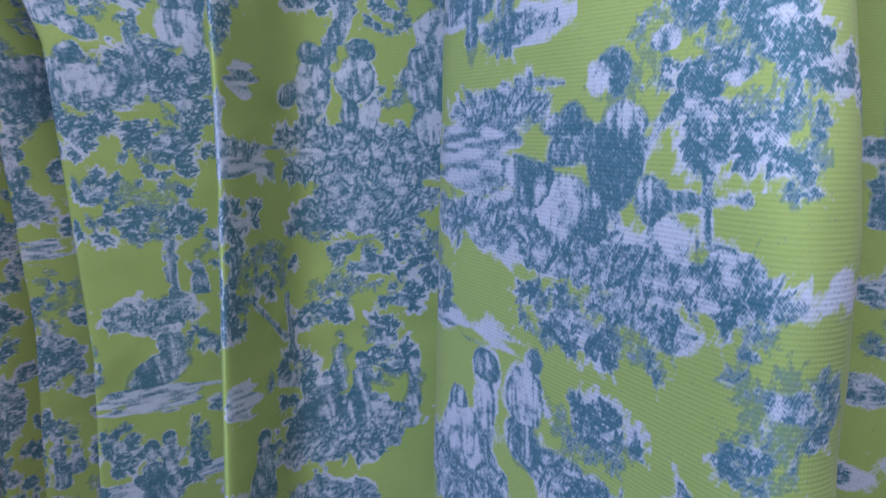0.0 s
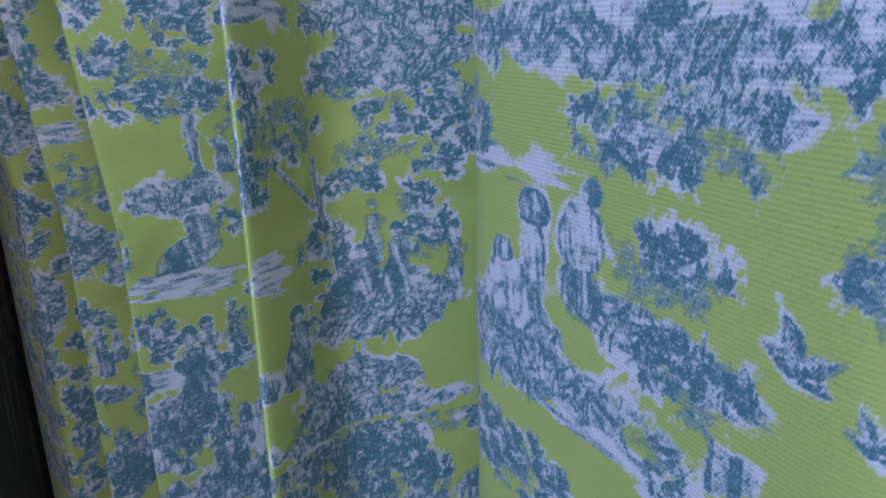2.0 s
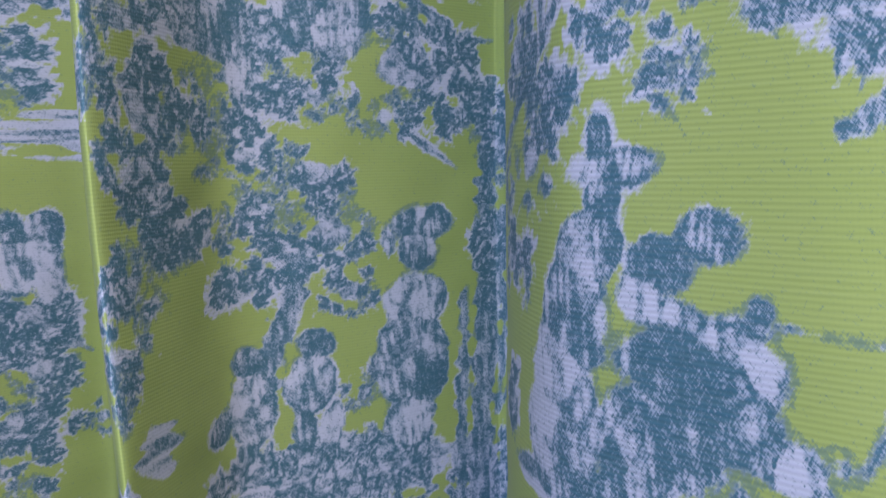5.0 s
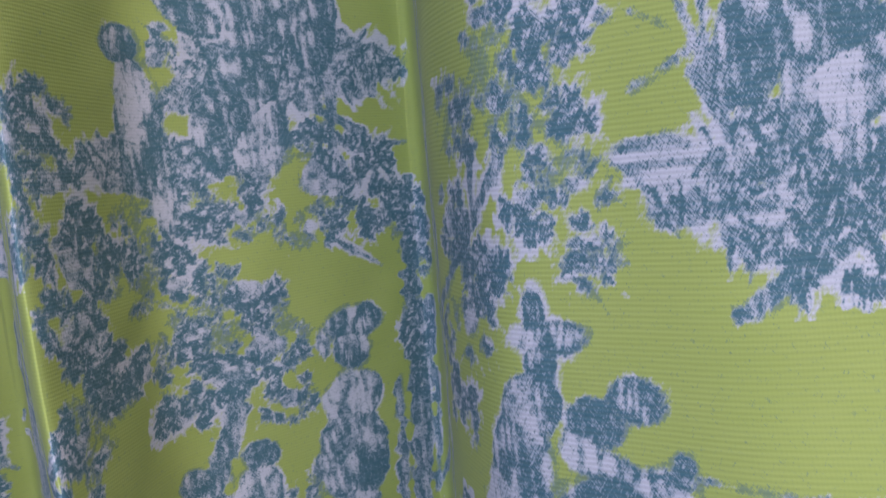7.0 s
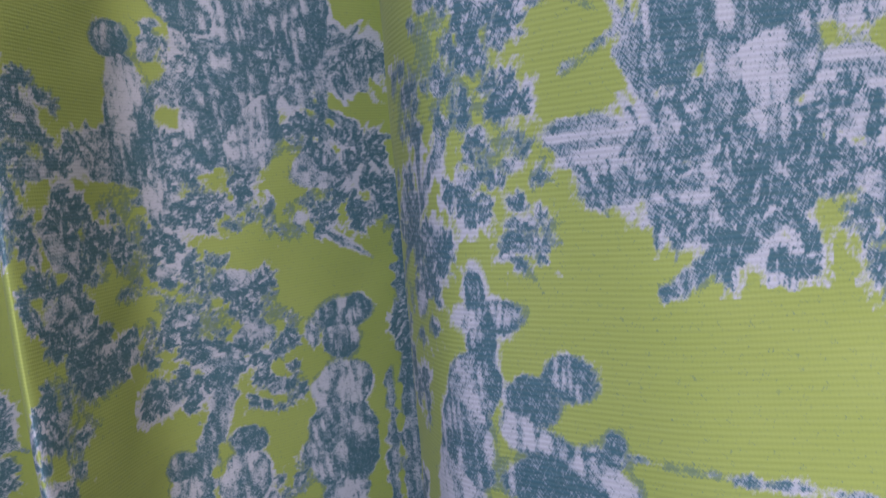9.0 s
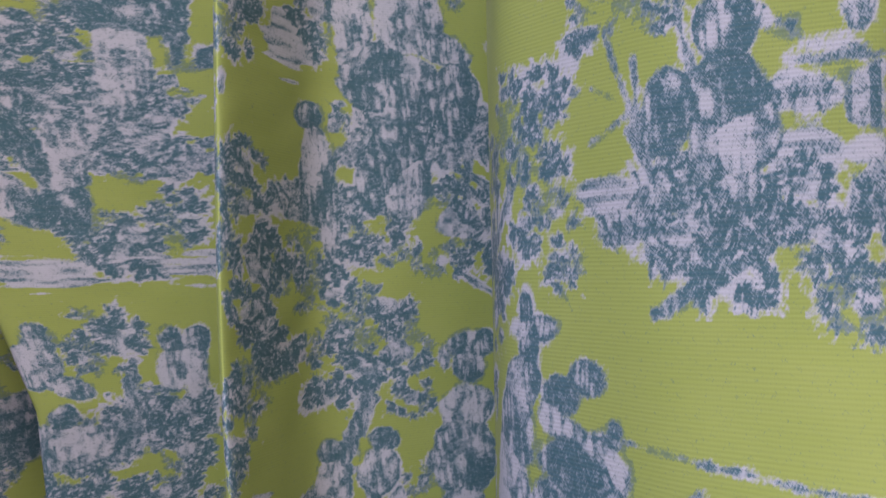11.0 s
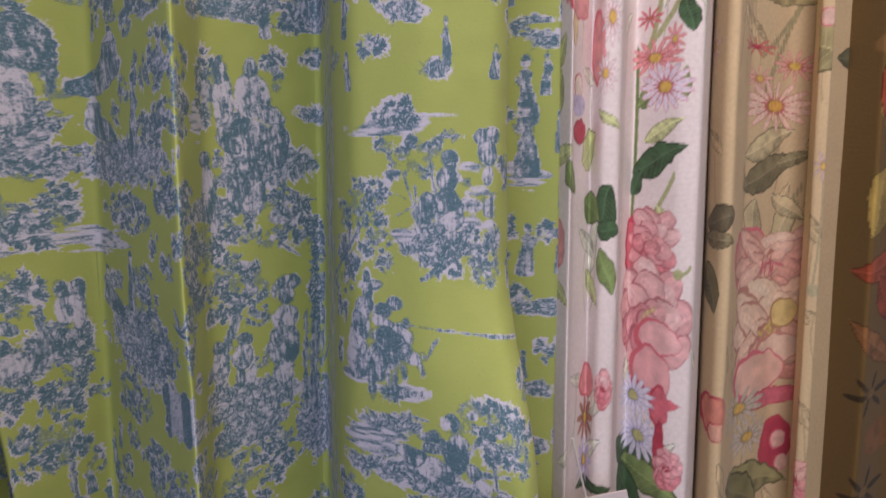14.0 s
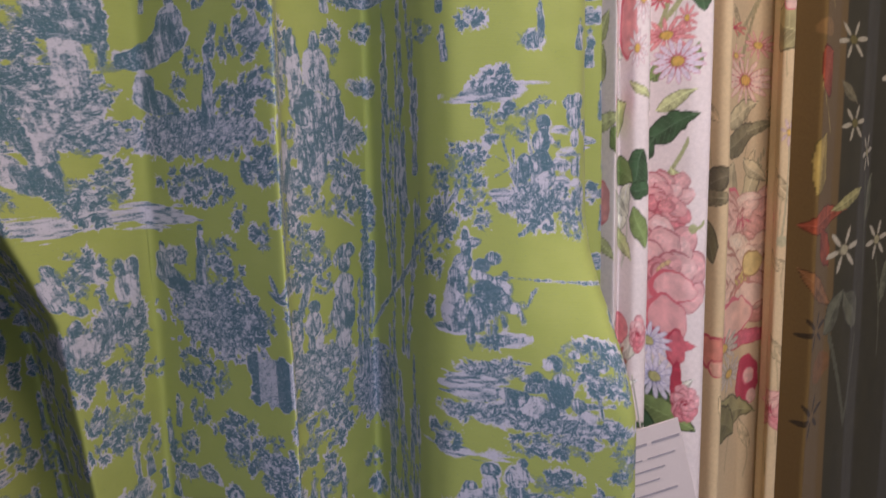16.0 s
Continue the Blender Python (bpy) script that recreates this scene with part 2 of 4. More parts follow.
def lay(cut, d, tone, halo=0.0007, edge=0.0006):
    """Print a shape of signed distance d (inside positive) and ink tone, on a white halo."""
    if d.size == 0:
        return
    HALO[cut] = np.maximum(HALO[cut], d + halo + 0.0030 * SPREAD[cut])
    m = np.clip((d + 0.0004 + 0.0009 * BLEED[cut]) / edge + 0.5, 0, 1)
    TONE[cut] = TONE[cut] * (1 - m) + tone * m


def contours(a, b, size, seed, thin=0.10):
    """Fine winding lines, as an engraver draws folds and clods."""
    one = np.abs(grain(a, b, size, seed) - 0.5)
    two = np.abs(grain(a + 0.4 * b, b - 0.4 * a, 0.55 * size, seed + 1) - 0.5)
    return np.maximum(np.clip(1 - one / thin, 0, 1), 0.7 * np.clip(1 - two / thin, 0, 1))


def leaflet(s, z, length, width, turn, tone, halo=0.0005):
    cut, a, b = patch(s, z, length * 1.4 + 0.0015, length * 1.4 + 0.0015)
    c, n = math.cos(turn), math.sin(turn)
    p, q = (a - s) * c + (b - z) * n, (b - z) * c - (a - s) * n
    d = width * np.clip(1 - (p / length) ** 2, -1, 1) - np.abs(q)
    lay(cut, d * 0.9, tone - 0.55 * (q > 0.05 * width) + 0.3 * (d < 0.25 * width), halo, 0.0004)


def leaf(s, z, ws, hz, dense=1.0):
    """A clump of foliage: sprays of leaflets that point outwards and down from a few twigs."""
    size = np.clip(0.30 * min(ws, hz), 0.0017, 0.0029)
    sprays = int(np.clip(0.85 * dense * ws * hz / size**2, 6, 55))
    cut, a, b = patch(s, z, ws, hz)
    core = 0.48 - np.hypot((a - s) / ws, (b - z) / hz) + 0.5 * (grain(a, b, 0.35 * min(ws, hz) + 0.001, 22) - 0.5)
    lay(cut, core * min(ws, hz), np.clip(0.42 + 0.9 * (grain(a, b, 0.0022, 23) - 0.5), 0, 1), 0.0003)
    for _ in range(sprays):
        r, a = math.sqrt(rng.random()) * 0.96, rng.random() * 2 * math.pi
        x, y = s + ws * r * math.cos(a), z + hz * r * math.sin(a)
        lean = a + rng.normal(0, 0.5)
        for k in range(5):
            turn = lean + (k - 2) * 0.55 + rng.normal(0, 0.15)
            far = size * rng.uniform(0.7, 1.1)
            leaflet(x + far * math.cos(turn), y + far * math.sin(turn), size * rng.uniform(0.75, 1.15), size * rng.uniform(0.30, 0.46), turn, rng.uniform(0.58, 0.98))


def mound(s, z, ws, hz, tone=0.55):
    """Rough ground with herbs, ragged at its edge, with blades that hang over."""
    cut, a, b = patch(s, z, ws * 1.5, hz * 1.7)
    r = np.hypot((a - s) / ws, (b - z) / hz)
    f = 1 - r + 0.55 * (grain(a, b, 0.007, 3) - 0.5) + 0.4 * (grain(a, b, 0.0028, 4) - 0.5)
    t = tone - 0.16 + 0.4 * contours(a, b * 1.3, 0.0036, 66) + 0.7 * (grain(a, b * 1.6, 0.0030, 5) - 0.5) + 0.4 * (grain(a, b, 0.0014, 6) - 0.5)
    lay(cut, (f - 0.02) * min(ws, hz) * 0.8, np.clip(t, 0, 1), 0.0008)
    size = np.clip(0.34 * hz, 0.0016, 0.0028)
    for k in range(int(np.clip(ws * hz / size**2 * 0.9, 6, 90))):
        r, w = math.sqrt(rng.random()), rng.random() * 2 * math.pi
        x, y = r * math.cos(w), r * math.sin(w)
        turn = math.pi / 2 - 0.8 * x + rng.normal(0, 0.5) if y > -0.45 else -math.pi / 2 + 0.8 * x + rng.normal(0, 0.4)
        leaflet(s + ws * x, z + hz * y, size * rng.uniform(0.8, 1.4), size * rng.uniform(0.20, 0.34), turn, rng.uniform(0.6, 0.95))


def light(s, z, ws, hz):
    """A pale cloud or path in streaks."""
    cut, a, b = patch(s, z, ws * 1.6, hz * 1.6)
    r = np.hypot((a - s) / ws, (b - z) / hz)
    f = 1 - r + 0.9 * (grain(a * 0.3, b * 2.2, 0.004, 8) - 0.5)
    lay(cut, f * hz, np.clip(0.24 + 1.1 * (grain(a * 0.35, b * 2, 0.0028, 9) - 0.45), 0, 1), 0.0003)


def lump(f, a, b, s, z, rs, rz, turn=0.0):
    """Joins an oval to the field f (positive inside, in metres)."""
    c, n = math.cos(turn), math.sin(turn)
    p, q = (a - s) * c + (b - z) * n, (b - z) * c - (a - s) * n
    return np.maximum(f, (1 - np.sqrt((p / rs) ** 2 + (q / rz) ** 2)) * min(rs, rz))


def fig(s, z, ws, hz):
    """A plain draped shape: a round top, shoulders, a waist and a widening foot; broad ones lean and stretch out."""
    ws = min(ws, hz * 2.4)
    cut, a, b = patch(s, z, ws * 1.5, hz * 1.3)
    if not a.size:
        return
    side = 1 if rng.random() < 0.5 else -1
    u, v = (a - s) / ws, (b - z) / hz
    w = min(ws, hz)
    f = np.full(a.shape, -1.0)
    if ws < 0.85 * hz:
        lean = u - 0.10 * side * np.sin(2.4 * v + 0.6)
        wide = np.interp(v, (-1.0, -0.93, -0.2, 0.12, 0.42, 0.52, 0.58), (0.45, 0.74, 0.58, 0.38, 0.50, 0.30, 0.08))
        wide = wide + 0.22 * (grain(a, b, 0.16 * hz + 0.0008, 11) - 0.5)
        f = np.where((v < 0.6) & (v > -1.02), (wide - np.abs(lean)) * ws, -0.01)
        f = lump(f, a, b, s + 0.08 * side * ws, z + 0.74 * hz, 0.26 * ws + 0.03 * hz, 0.19 * hz)
        f = lump(f, a, b, s + 0.50 * side * ws, z + 0.18 * hz, 0.46 * ws, 0.10 * hz, 0.8 * side)
    else:
        wa = a + 0.16 * ws * (grain(a, b, 0.3 * hz + 0.001, 11) - 0.5)
        f = lump(f, wa, b, s + 0.32 * side * ws, z + 0.70 * hz, 0.20 * w, 0.22 * hz)
        f = lump(f, wa, b, s + 0.28 * side * ws, z + 0.12 * hz, 0.36 * ws, 0.56 * hz, 0.3 * side)
        f = lump(f, wa, b, s - 0.10 * side * ws, z - 0.45 * hz, 0.78 * ws, 0.42 * hz, 0.2 * side)
        f = lump(f, wa, b, s - 0.62 * side * ws, z - 0.62 * hz, 0.40 * ws, 0.18 * hz, 0.5 * side)
    patchy = grain(a, b * 0.7, 0.30 * w + 0.0012, 14) - 0.5
    t = 0.90 - 1.5 * np.abs(grain(a + 0.25 * b, b * 0.25, 0.0026, 12) - 0.5) + 0.6 * patchy + 0.4 * (grain(a, b, 0.0018, 13) - 0.5) - 0.22 * side * u + 0.4 * np.clip(1 - f / 0.0009, 0, 1)
    t = t + np.where(v > 0.78, 0.35, 0.0) - np.where((v > 0.52) & (v < 0.74), 0.35, 0.0)
    lay(cut, f, np.clip(t, 0, 1), 0.0003)


def shape(*ovals, dark=0.0):
    """A plain draped silhouette joined of ovals, hatched in flowing folds and darker towards one side."""
    s = sum(o[0] for o in ovals) / len(ovals)
    z = sum(o[1] for o in ovals) / len(ovals)
    far = max(max(abs(o[0] - s), abs(o[1] - z)) + max(o[2], o[3]) for o in ovals) * 1.1
    cut, a, b = patch(s, z, far, far)
    if not a.size:
        return
    k = min(0.02, max(0.004, 0.4 * far))
    wa = a + 0.09 * k * (grain(a, b, 0.22 * k, 25) - 0.5) + 0.05 * k * (grain(a, b, 0.08 * k, 35) - 0.5)
    wb = b + 0.09 * k * (grain(a, b, 0.22 * k, 26) - 0.5)
    f = np.full(a.shape, -0.01)
    turn, pick, seam = np.zeros(a.shape), np.zeros(a.shape), np.ones(a.shape)
    for k, o in enumerate(ovals):
        g = lump(np.full(a.shape, -0.01), wa, wb, *o)
        turn = np.where(g > f, (a - o[0]) / o[2] - 0.5 * (b - o[1]) / o[3], turn)
        pick = np.where(g > f, (0.24, -0.20, 0.10, -0.26, 0.16, -0.08)[k % 6], pick)
        seam = np.where((g > 0) & (f > 0), np.minimum(seam, np.abs(g - f)), seam)
        f = np.maximum(f, g)
    fold = np.abs(grain(a + 0.3 * b + 0.003 * turn, b * 0.30 - 0.12 * a, 0.0022, 27) - 0.5)
    cross = np.abs(grain(a * 0.6 - 0.5 * b, b + 0.3 * a, 0.0045, 37) - 0.5)
    t = 0.96 + dark + pick + 0.4 * np.clip(1 - seam / 0.0005, 0, 1) - 1.8 * fold - 0.6 * cross + 0.20 * turn + 0.7 * (grain(a, b * 0.5, 0.0060, 28) - 0.5) + 0.35 * (grain(a, b, 0.0016, 29) - 0.5)
    t = t + 0.45 * np.clip(1 - f / 0.0009, 0, 1)
    lay(cut, f, np.clip(t, 0.05, 0.95), 0.0003)


def block(s, z, ws, hz):
    """A ruin: pale upright stones with dark sides."""
    cut, a, b = patch(s, z, ws * 1.2, hz * 1.2)
    u, v = (a - s) / ws, (b - z) / hz
    f = np.minimum(0.8 + 0.4 * (grain(a, b, 0.004, 15) - 0.5) - np.abs(u), 0.9 + 0.5 * (grain(a, b * 0, 0.004, 16) - 0.5) - np.abs(v))
    t = 0.35 + 0.5 * (np.sin(u * 6) > 0.3) + 0.4 * (grain(a, b, 0.002, 17) - 0.5)
    lay(cut, f * min(ws, hz), np.clip(t, 0, 1))


def stroke(s0, z0, s1, z1, w):
    """A stem, pole or rail from one end to the other."""
    long = math.hypot(s1 - s0, z1 - z0)
    cut, a, b = patch((s0 + s1) / 2, (z0 + z1) / 2, abs(s1 - s0) / 2 + w + 0.003, abs(z1 - z0) / 2 + w + 0.003)
    k = np.clip(((a - s0) * (s1 - s0) + (b - z0) * (z1 - z0)) / long**2, 0, 1)
    off = np.hypot(a - s0 - k * (s1 - s0), b - z0 - k * (z1 - z0))
    d = 0.38 * w * (1.1 - 0.4 * k) + 0.5 * w * (grain(a, b, 0.003, 19) - 0.5) - off
    lay(cut, d, np.clip(0.62 + 0.8 * (grain(a * 2.5, b * 0.6, 0.003, 20) - 0.5), 0, 1), 0.0005)


def bird(s, z, ws, hz):
    """A bird on the wing."""
    k = min(ws, hz)
    leaflet(s, z - 0.35 * hz, 0.8 * k, 0.24 * k, -0.35, 0.8)
    leaflet(s - 0.15 * ws, z + 0.15 * hz, 0.62 * k, 0.2 * k, 2.0, 0.85)
    leaflet(s + 0.35 * ws, z - 0.1 * hz, 0.6 * k, 0.18 * k, 0.5, 0.8)


def pastoral():
    """All marks of the print, by length along the cloth and height."""
    light(1.0230, 1.2834, .0213, .0099)
    light(1.0146, 1.2377, .0238, .0038)
    light(.5629, 1.1445, .0297, .0080)
    light(1.0518, 1.1837, .0242, .0060)
    light(.8391, 1.2804, .0412, .0056)
    light(.7732, 1.2773, .0183, .0056)
    light(.7778, 1.1819, .0106, .0064)
    light(.3758, 1.2190, .0135, .0062)
    light(.6261, 1.3945, .0419, .0083)
    light(1.3170, 1.4417, .0152, .0086)
    light(0.5508, 1.3940, 0.0180, 0.0076)
    light(0.5760, 1.4000, 0.0156, 0.0071)
    light(0.8028, 1.4780, 0.0120, 0.0107)
    light(1.0344, 1.4720, 0.0228, 0.0029)
    light(1.0248, 1.4690, 0.0168, 0.0019)
    light(1.0608, 1.4780, 0.0156, 0.0011)
    light(1.0764, 1.4660, 0.0072, 0.0016)
    light(1.0944, 1.4480, 0.0084, 0.0027)
    light(1.1004, 1.4345, 0.0096, 0.0026)
    light(1.0920, 1.4150, 0.0084, 0.0067)
    light(1.1064, 1.4150, 0.0060, 0.0044)
    light(1.0464, 1.4090, 0.0084, 0.0038)
    light(1.0128, 1.3220, 0.0192, 0.0030)
    light(0.7836, 1.3100, 0.0084, 0.0066)
    mound(1.0859, 1.2701, .0069, .0036)
    mound(1.0363, 1.2681, .0325, .0080)
    mound(1.0723, 1.2634, .0377, .0069)
    mound(1.0968, 1.2641, .0126, .0062)
    mound(1.0775, 1.2541, .0144, .0045)
    mound(1.0344, 1.2961, .0176, .0051)
    mound(.5646, 1.1903, .0225, .0093)
    mound(1.0236, 1.1901, .0267, .0117)
    mound(1.0637, 1.2112, .0200, .0061)
    mound(1.0786, 1.2082, .0122, .0050)
    mound(1.0459, 1.1899, .0275, .0054)
    mound(.8210, 1.1218, .0267, .0106)
    mound(.8228, 1.1077, .0445, .0068)
    mound(.8322, 1.0888, .0177, .0072)
    mound(.5541, 1.0718, .0270, .0098)
    mound(.8389, 1.2737, .0385, .0067)
    mound(.8480, 1.2588, .0302, .0126)
    mound(.7769, 1.2839, .0150, .0038)
    mound(.8360, 1.1557, .0330, .0166)
    mound(.3723, 1.2442, .0183, .0106)
    mound(.3679, 1.1518, .0255, .0150)
    mound(.1869, 1.2228, .0169, .0207)
    mound(.1838, 1.1067, .0140, .0208)
    mound(.6662, 1.4509, .0852, .0154)
    mound(.6847, 1.3253, .0540, .0267)
    mound(.9159, 1.2506, .0299, .0323)
    mound(0.5736, 1.4825, 0.0276, 0.0155)
    mound(0.5724, 1.4570, 0.0288, 0.0169)
    mound(0.5784, 1.3190, 0.0216, 0.0158)
    mound(0.5436, 1.3130, 0.0520, 0.0108)
    mound(0.8568, 1.4525, 0.0312, 0.0164)
    mound(0.8472, 1.4390, 0.0288, 0.0070)
    mound(1.0416, 1.4750, 0.0156, 0.0023)
    mound(1.0920, 1.4270, 0.0072, 0.0034)
    mound(1.1088, 1.4060, 0.0079, 0.0077)
    mound(1.0668, 1.4090, 0.0168, 0.0065)
    mound(1.0752, 1.4015, 0.0228, 0.0047)
    mound(1.0500, 1.4015, 0.0060, 0.0031)
    mound(1.0668, 1.3955, 0.0108, 0.0043)
    mound(0.8832, 1.4495, 0.0300, 0.0113)
    mound(0.8244, 1.4195, 0.0348, 0.0084)
    mound(0.8424, 1.2875, 0.0396, 0.0072)
    mound(0.8700, 1.2800, 0.0192, 0.0096)
    mound(1.0416, 1.3160, 0.0120, 0.0030)
    stroke(1.0426, 1.2745, 1.0251, 1.2685, .0033)
    stroke(1.0930, 1.2820, 1.0936, 1.2703, .0022)
    stroke(1.0854, 1.2776, 1.1004, 1.2790, .0030)
    stroke(1.0768, 1.2854, 1.0894, 1.3008, .0037)
    stroke(1.0894, 1.3008, 1.1012, 1.3087, .0020)
    stroke(1.0406, 1.3023, 1.0555, 1.3015, .0021)
    stroke(1.0446, 1.3042, 1.0450, 1.2986, .0014)
    stroke(1.0493, 1.2324, 1.0571, 1.2201, .0012)
    stroke(1.1121, 1.2340, 1.1146, 1.2428, .0019)
    stroke(.5798, 1.1849, .5768, 1.2325, .0082)
    stroke(1.0502, 1.2297, 1.0563, 1.2210, .0012)
    stroke(.8298, 1.2389, .8599, 1.2463, .0027)
    stroke(.8132, 1.1869, .8082, 1.2207, .0039)
    stroke(.8108, 1.2064, .8304, 1.2179, .0017)
    stroke(.8070, 1.2026, .7813, 1.2259, .0023)
    stroke(0.5652, 1.3100, 0.5712, 1.3490, 0.0078)
    stroke(0.8232, 1.4315, 0.8352, 1.4075, 0.0011)
    stroke(1.0680, 1.4315, 1.0644, 1.4450, 0.0029)
    stroke(1.0644, 1.4450, 1.0620, 1.4600, 0.0021)
    stroke(1.0644, 1.4435, 1.0524, 1.4525, 0.0018)
    stroke(1.0464, 1.4420, 1.0572, 1.4165, 0.0017)
    stroke(1.0536, 1.4375, 1.0548, 1.4255, 0.0014)
    stroke(1.0416, 1.4210, 1.0572, 1.4285, 0.0020)
    stroke(1.0524, 1.4225, 1.0620, 1.4060, 0.0018)
    stroke(1.0416, 1.4330, 1.0476, 1.4300, 0.0010)
    stroke(1.0584, 1.3835, 1.0848, 1.3970, 0.0032)
    stroke(0.9048, 1.2950, 0.9168, 1.3625, 0.0120)
    stroke(0.9048, 1.3340, 0.9120, 1.3895, 0.0057)
    stroke(0.9132, 1.2920, 0.9180, 1.3370, 0.0042)
    stroke(0.9744, 1.3760, 1.0044, 1.4015, 0.0039)
    stroke(1.0044, 1.4015, 1.0164, 1.4150, 0.0023)
    stroke(1.0164, 1.4150, 1.0224, 1.4330, 0.0018)
    stroke(1.0032, 1.4030, 1.0044, 1.4255, 0.0016)
    stroke(1.0104, 1.4255, 1.0152, 1.4420, 0.0015)
    stroke(1.0116, 1.4075, 1.0152, 1.4285, 0.0012)
    stroke(0.8700, 1.4375, 0.8940, 1.4255, 0.0047)
    stroke(0.8820, 1.4405, 0.8808, 1.4120, 0.0047)
    stroke(0.8748, 1.3925, 0.8964, 1.3790, 0.0017)
    stroke(0.8940, 1.4210, 0.9120, 1.4225, 0.0020)
    stroke(0.8292, 1.3220, 0.8400, 1.3505, 0.0095)
    stroke(0.8400, 1.3505, 0.8508, 1.3670, 0.0040)
    stroke(1.0488, 1.3565, 1.2084, 1.3415, 0.0013)
    stroke(0.9036, 1.2590, 0.9096, 1.4060, 0.0110)
    stroke(0.9132, 1.2920, 0.9852, 1.3805, 0.0036)
    stroke(0.8952, 1.2620, 0.8988, 1.3355, 0.0060)
    stroke(0.8208, 1.2950, 0.8412, 1.3505, 0.0086)
    stroke(1.0584, 1.3385, 1.0656, 1.3490, 0.0029)
    stroke(1.0536, 1.2275, 1.0584, 1.2215, 0.0007)
    leaf(1.0827, 1.3083, .0117, .0073)
    leaf(1.1013, 1.3110, .0121, .0062)
    leaf(1.0977, 1.3014, .0110, .0064)
    leaf(1.1138, 1.3020, .0100, .0046)
    leaf(1.1042, 1.2911, .0099, .0063)
    leaf(1.0920, 1.2953, .0078, .0048)
    leaf(1.1104, 1.2838, .0056, .0027)
    leaf(1.0934, 1.2870, .0051, .0030)
    leaf(1.0581, 1.2477, .0157, .0071)
    leaf(1.1036, 1.2579, .0055, .0038)
    leaf(1.0781, 1.2461, .0079, .0029)
    leaf(1.0686, 1.2252, .0116, .0069)
    leaf(1.1109, 1.2457, .0120, .0067)
    leaf(1.1056, 1.2359, .0101, .0044)
    leaf(1.0036, 1.2464, .0165, .0075)
    leaf(.5637, 1.2425, .0323, .0120)
    leaf(.5501, 1.2593, .0162, .0072)
    leaf(.5800, 1.2811, .0213, .0150)
    leaf(.5920, 1.3203, .0120, .0223)
    leaf(.5432, 1.2893, .0160, .0126)
    leaf(.5470, 1.3117, .0131, .0111)
    leaf(.5851, 1.2506, .0094, .0185)
    leaf(.5439, 1.1186, .0113, .0158)
    leaf(.5889, 1.1098, .0050, .0171)
    leaf(1.0141, 1.1574, .0358, .0100)
    leaf(1.0751, 1.2064, .0143, .0058)
    leaf(1.0697, 1.1837, .0056, .0035)
    leaf(.8027, 1.1116, .0202, .0075)
    leaf(.8263, 1.0785, .0268, .0143)
    leaf(.8554, 1.0693, .0082, .0090)
    leaf(.5460, 1.0558, .0127, .0132)
    leaf(.5758, 1.0371, .0081, .0194)
    leaf(1.0672, 1.2256, .0094, .0062)
    leaf(.8218, 1.2497, .0135, .0057)
    leaf(.8673, 1.2440, .0139, .0071)
    leaf(.8474, 1.2309, .0181, .0083)
    leaf(.8645, 1.2152, .0114, .0061)
    leaf(.7773, 1.2529, .0143, .0108)
    leaf(.7987, 1.2378, .0181, .0059)
    leaf(.8305, 1.2202, .0109, .0059)
    leaf(.8278, 1.2098, .0126, .0047)
    leaf(.7747, 1.2230, .0150, .0040)
    leaf(.7702, 1.2134, .0120, .0041)
    leaf(.8094, 1.1832, .0149, .0094)
    leaf(.7945, 1.2277, .0101, .0042)
    leaf(.8542, 1.1964, .0113, .0087)
    leaf(.8591, 1.1834, .0089, .0076)
    leaf(.3706, 1.2595, .0110, .0135)
    leaf(.3767, 1.2863, .0099, .0089)
    leaf(.3741, 1.1710, .0111, .0194)
    leaf(.3795, 1.1963, .0074, .0095)
    leaf(.3771, 1.3185, .0128, .0174)
    leaf(.3745, 1.1101, .0095, .0136)
    leaf(.1957, 1.3298, .0095, .0195)
    leaf(.1924, 1.2705, .0084, .0202)
    leaf(.1821, 1.1589, .0155, .0220)
    leaf(.1598, 1.1852, .0175, .0119)
    leaf(.8774, 1.2290, .0085, .0097)
    leaf(.7617, 1.3990, .0086, .0059)
    leaf(.7415, 1.5114, .0453, .0185)
    leaf(.7545, 1.4798, .0284, .0084)
    leaf(.7218, 1.4712, .0221, .0107)
    leaf(.7455, 1.4315, .0284, .0106)
    leaf(.6750, 1.4160, .0473, .0117)
    leaf(.7265, 1.3265, .0230, .0137)
    leaf(.7003, 1.3627, .0211, .0177)
    leaf(.7474, 1.2281, .0368, .0203)
    leaf(.6675, 1.2814, .0301, .0151)
    leaf(.7014, 1.2376, .0252, .0192)
    leaf(1.0370, 1.3140, .0061, .0032)
    leaf(0.5544, 1.5095, 0.0147, 0.0273)
    leaf(0.5700, 1.5035, 0.0074, 0.0126)
    leaf(0.5796, 1.4090, 0.0192, 0.0186)
    leaf(0.5820, 1.4465, 0.0072, 0.0063)
    leaf(0.5964, 1.4225, 0.0072, 0.0147)
    leaf(0.5652, 1.3595, 0.0120, 0.0154)
    leaf(0.5556, 1.3520, 0.0048, 0.0083)
    leaf(0.5904, 1.3025, 0.0120, 0.0088)
    leaf(0.7692, 1.5005, 0.0060, 0.0115)
    leaf(0.7752, 1.4855, 0.0144, 0.0058)
    leaf(0.7728, 1.4705, 0.0096, 0.0046)
    leaf(0.7692, 1.4255, 0.0056, 0.0097)
    leaf(0.7860, 1.3955, 0.0144, 0.0122)
    leaf(0.7860, 1.3775, 0.0168, 0.0106)
    leaf(0.7920, 1.3580, 0.0084, 0.0100)
    leaf(0.8088, 1.3910, 0.0096, 0.0110)
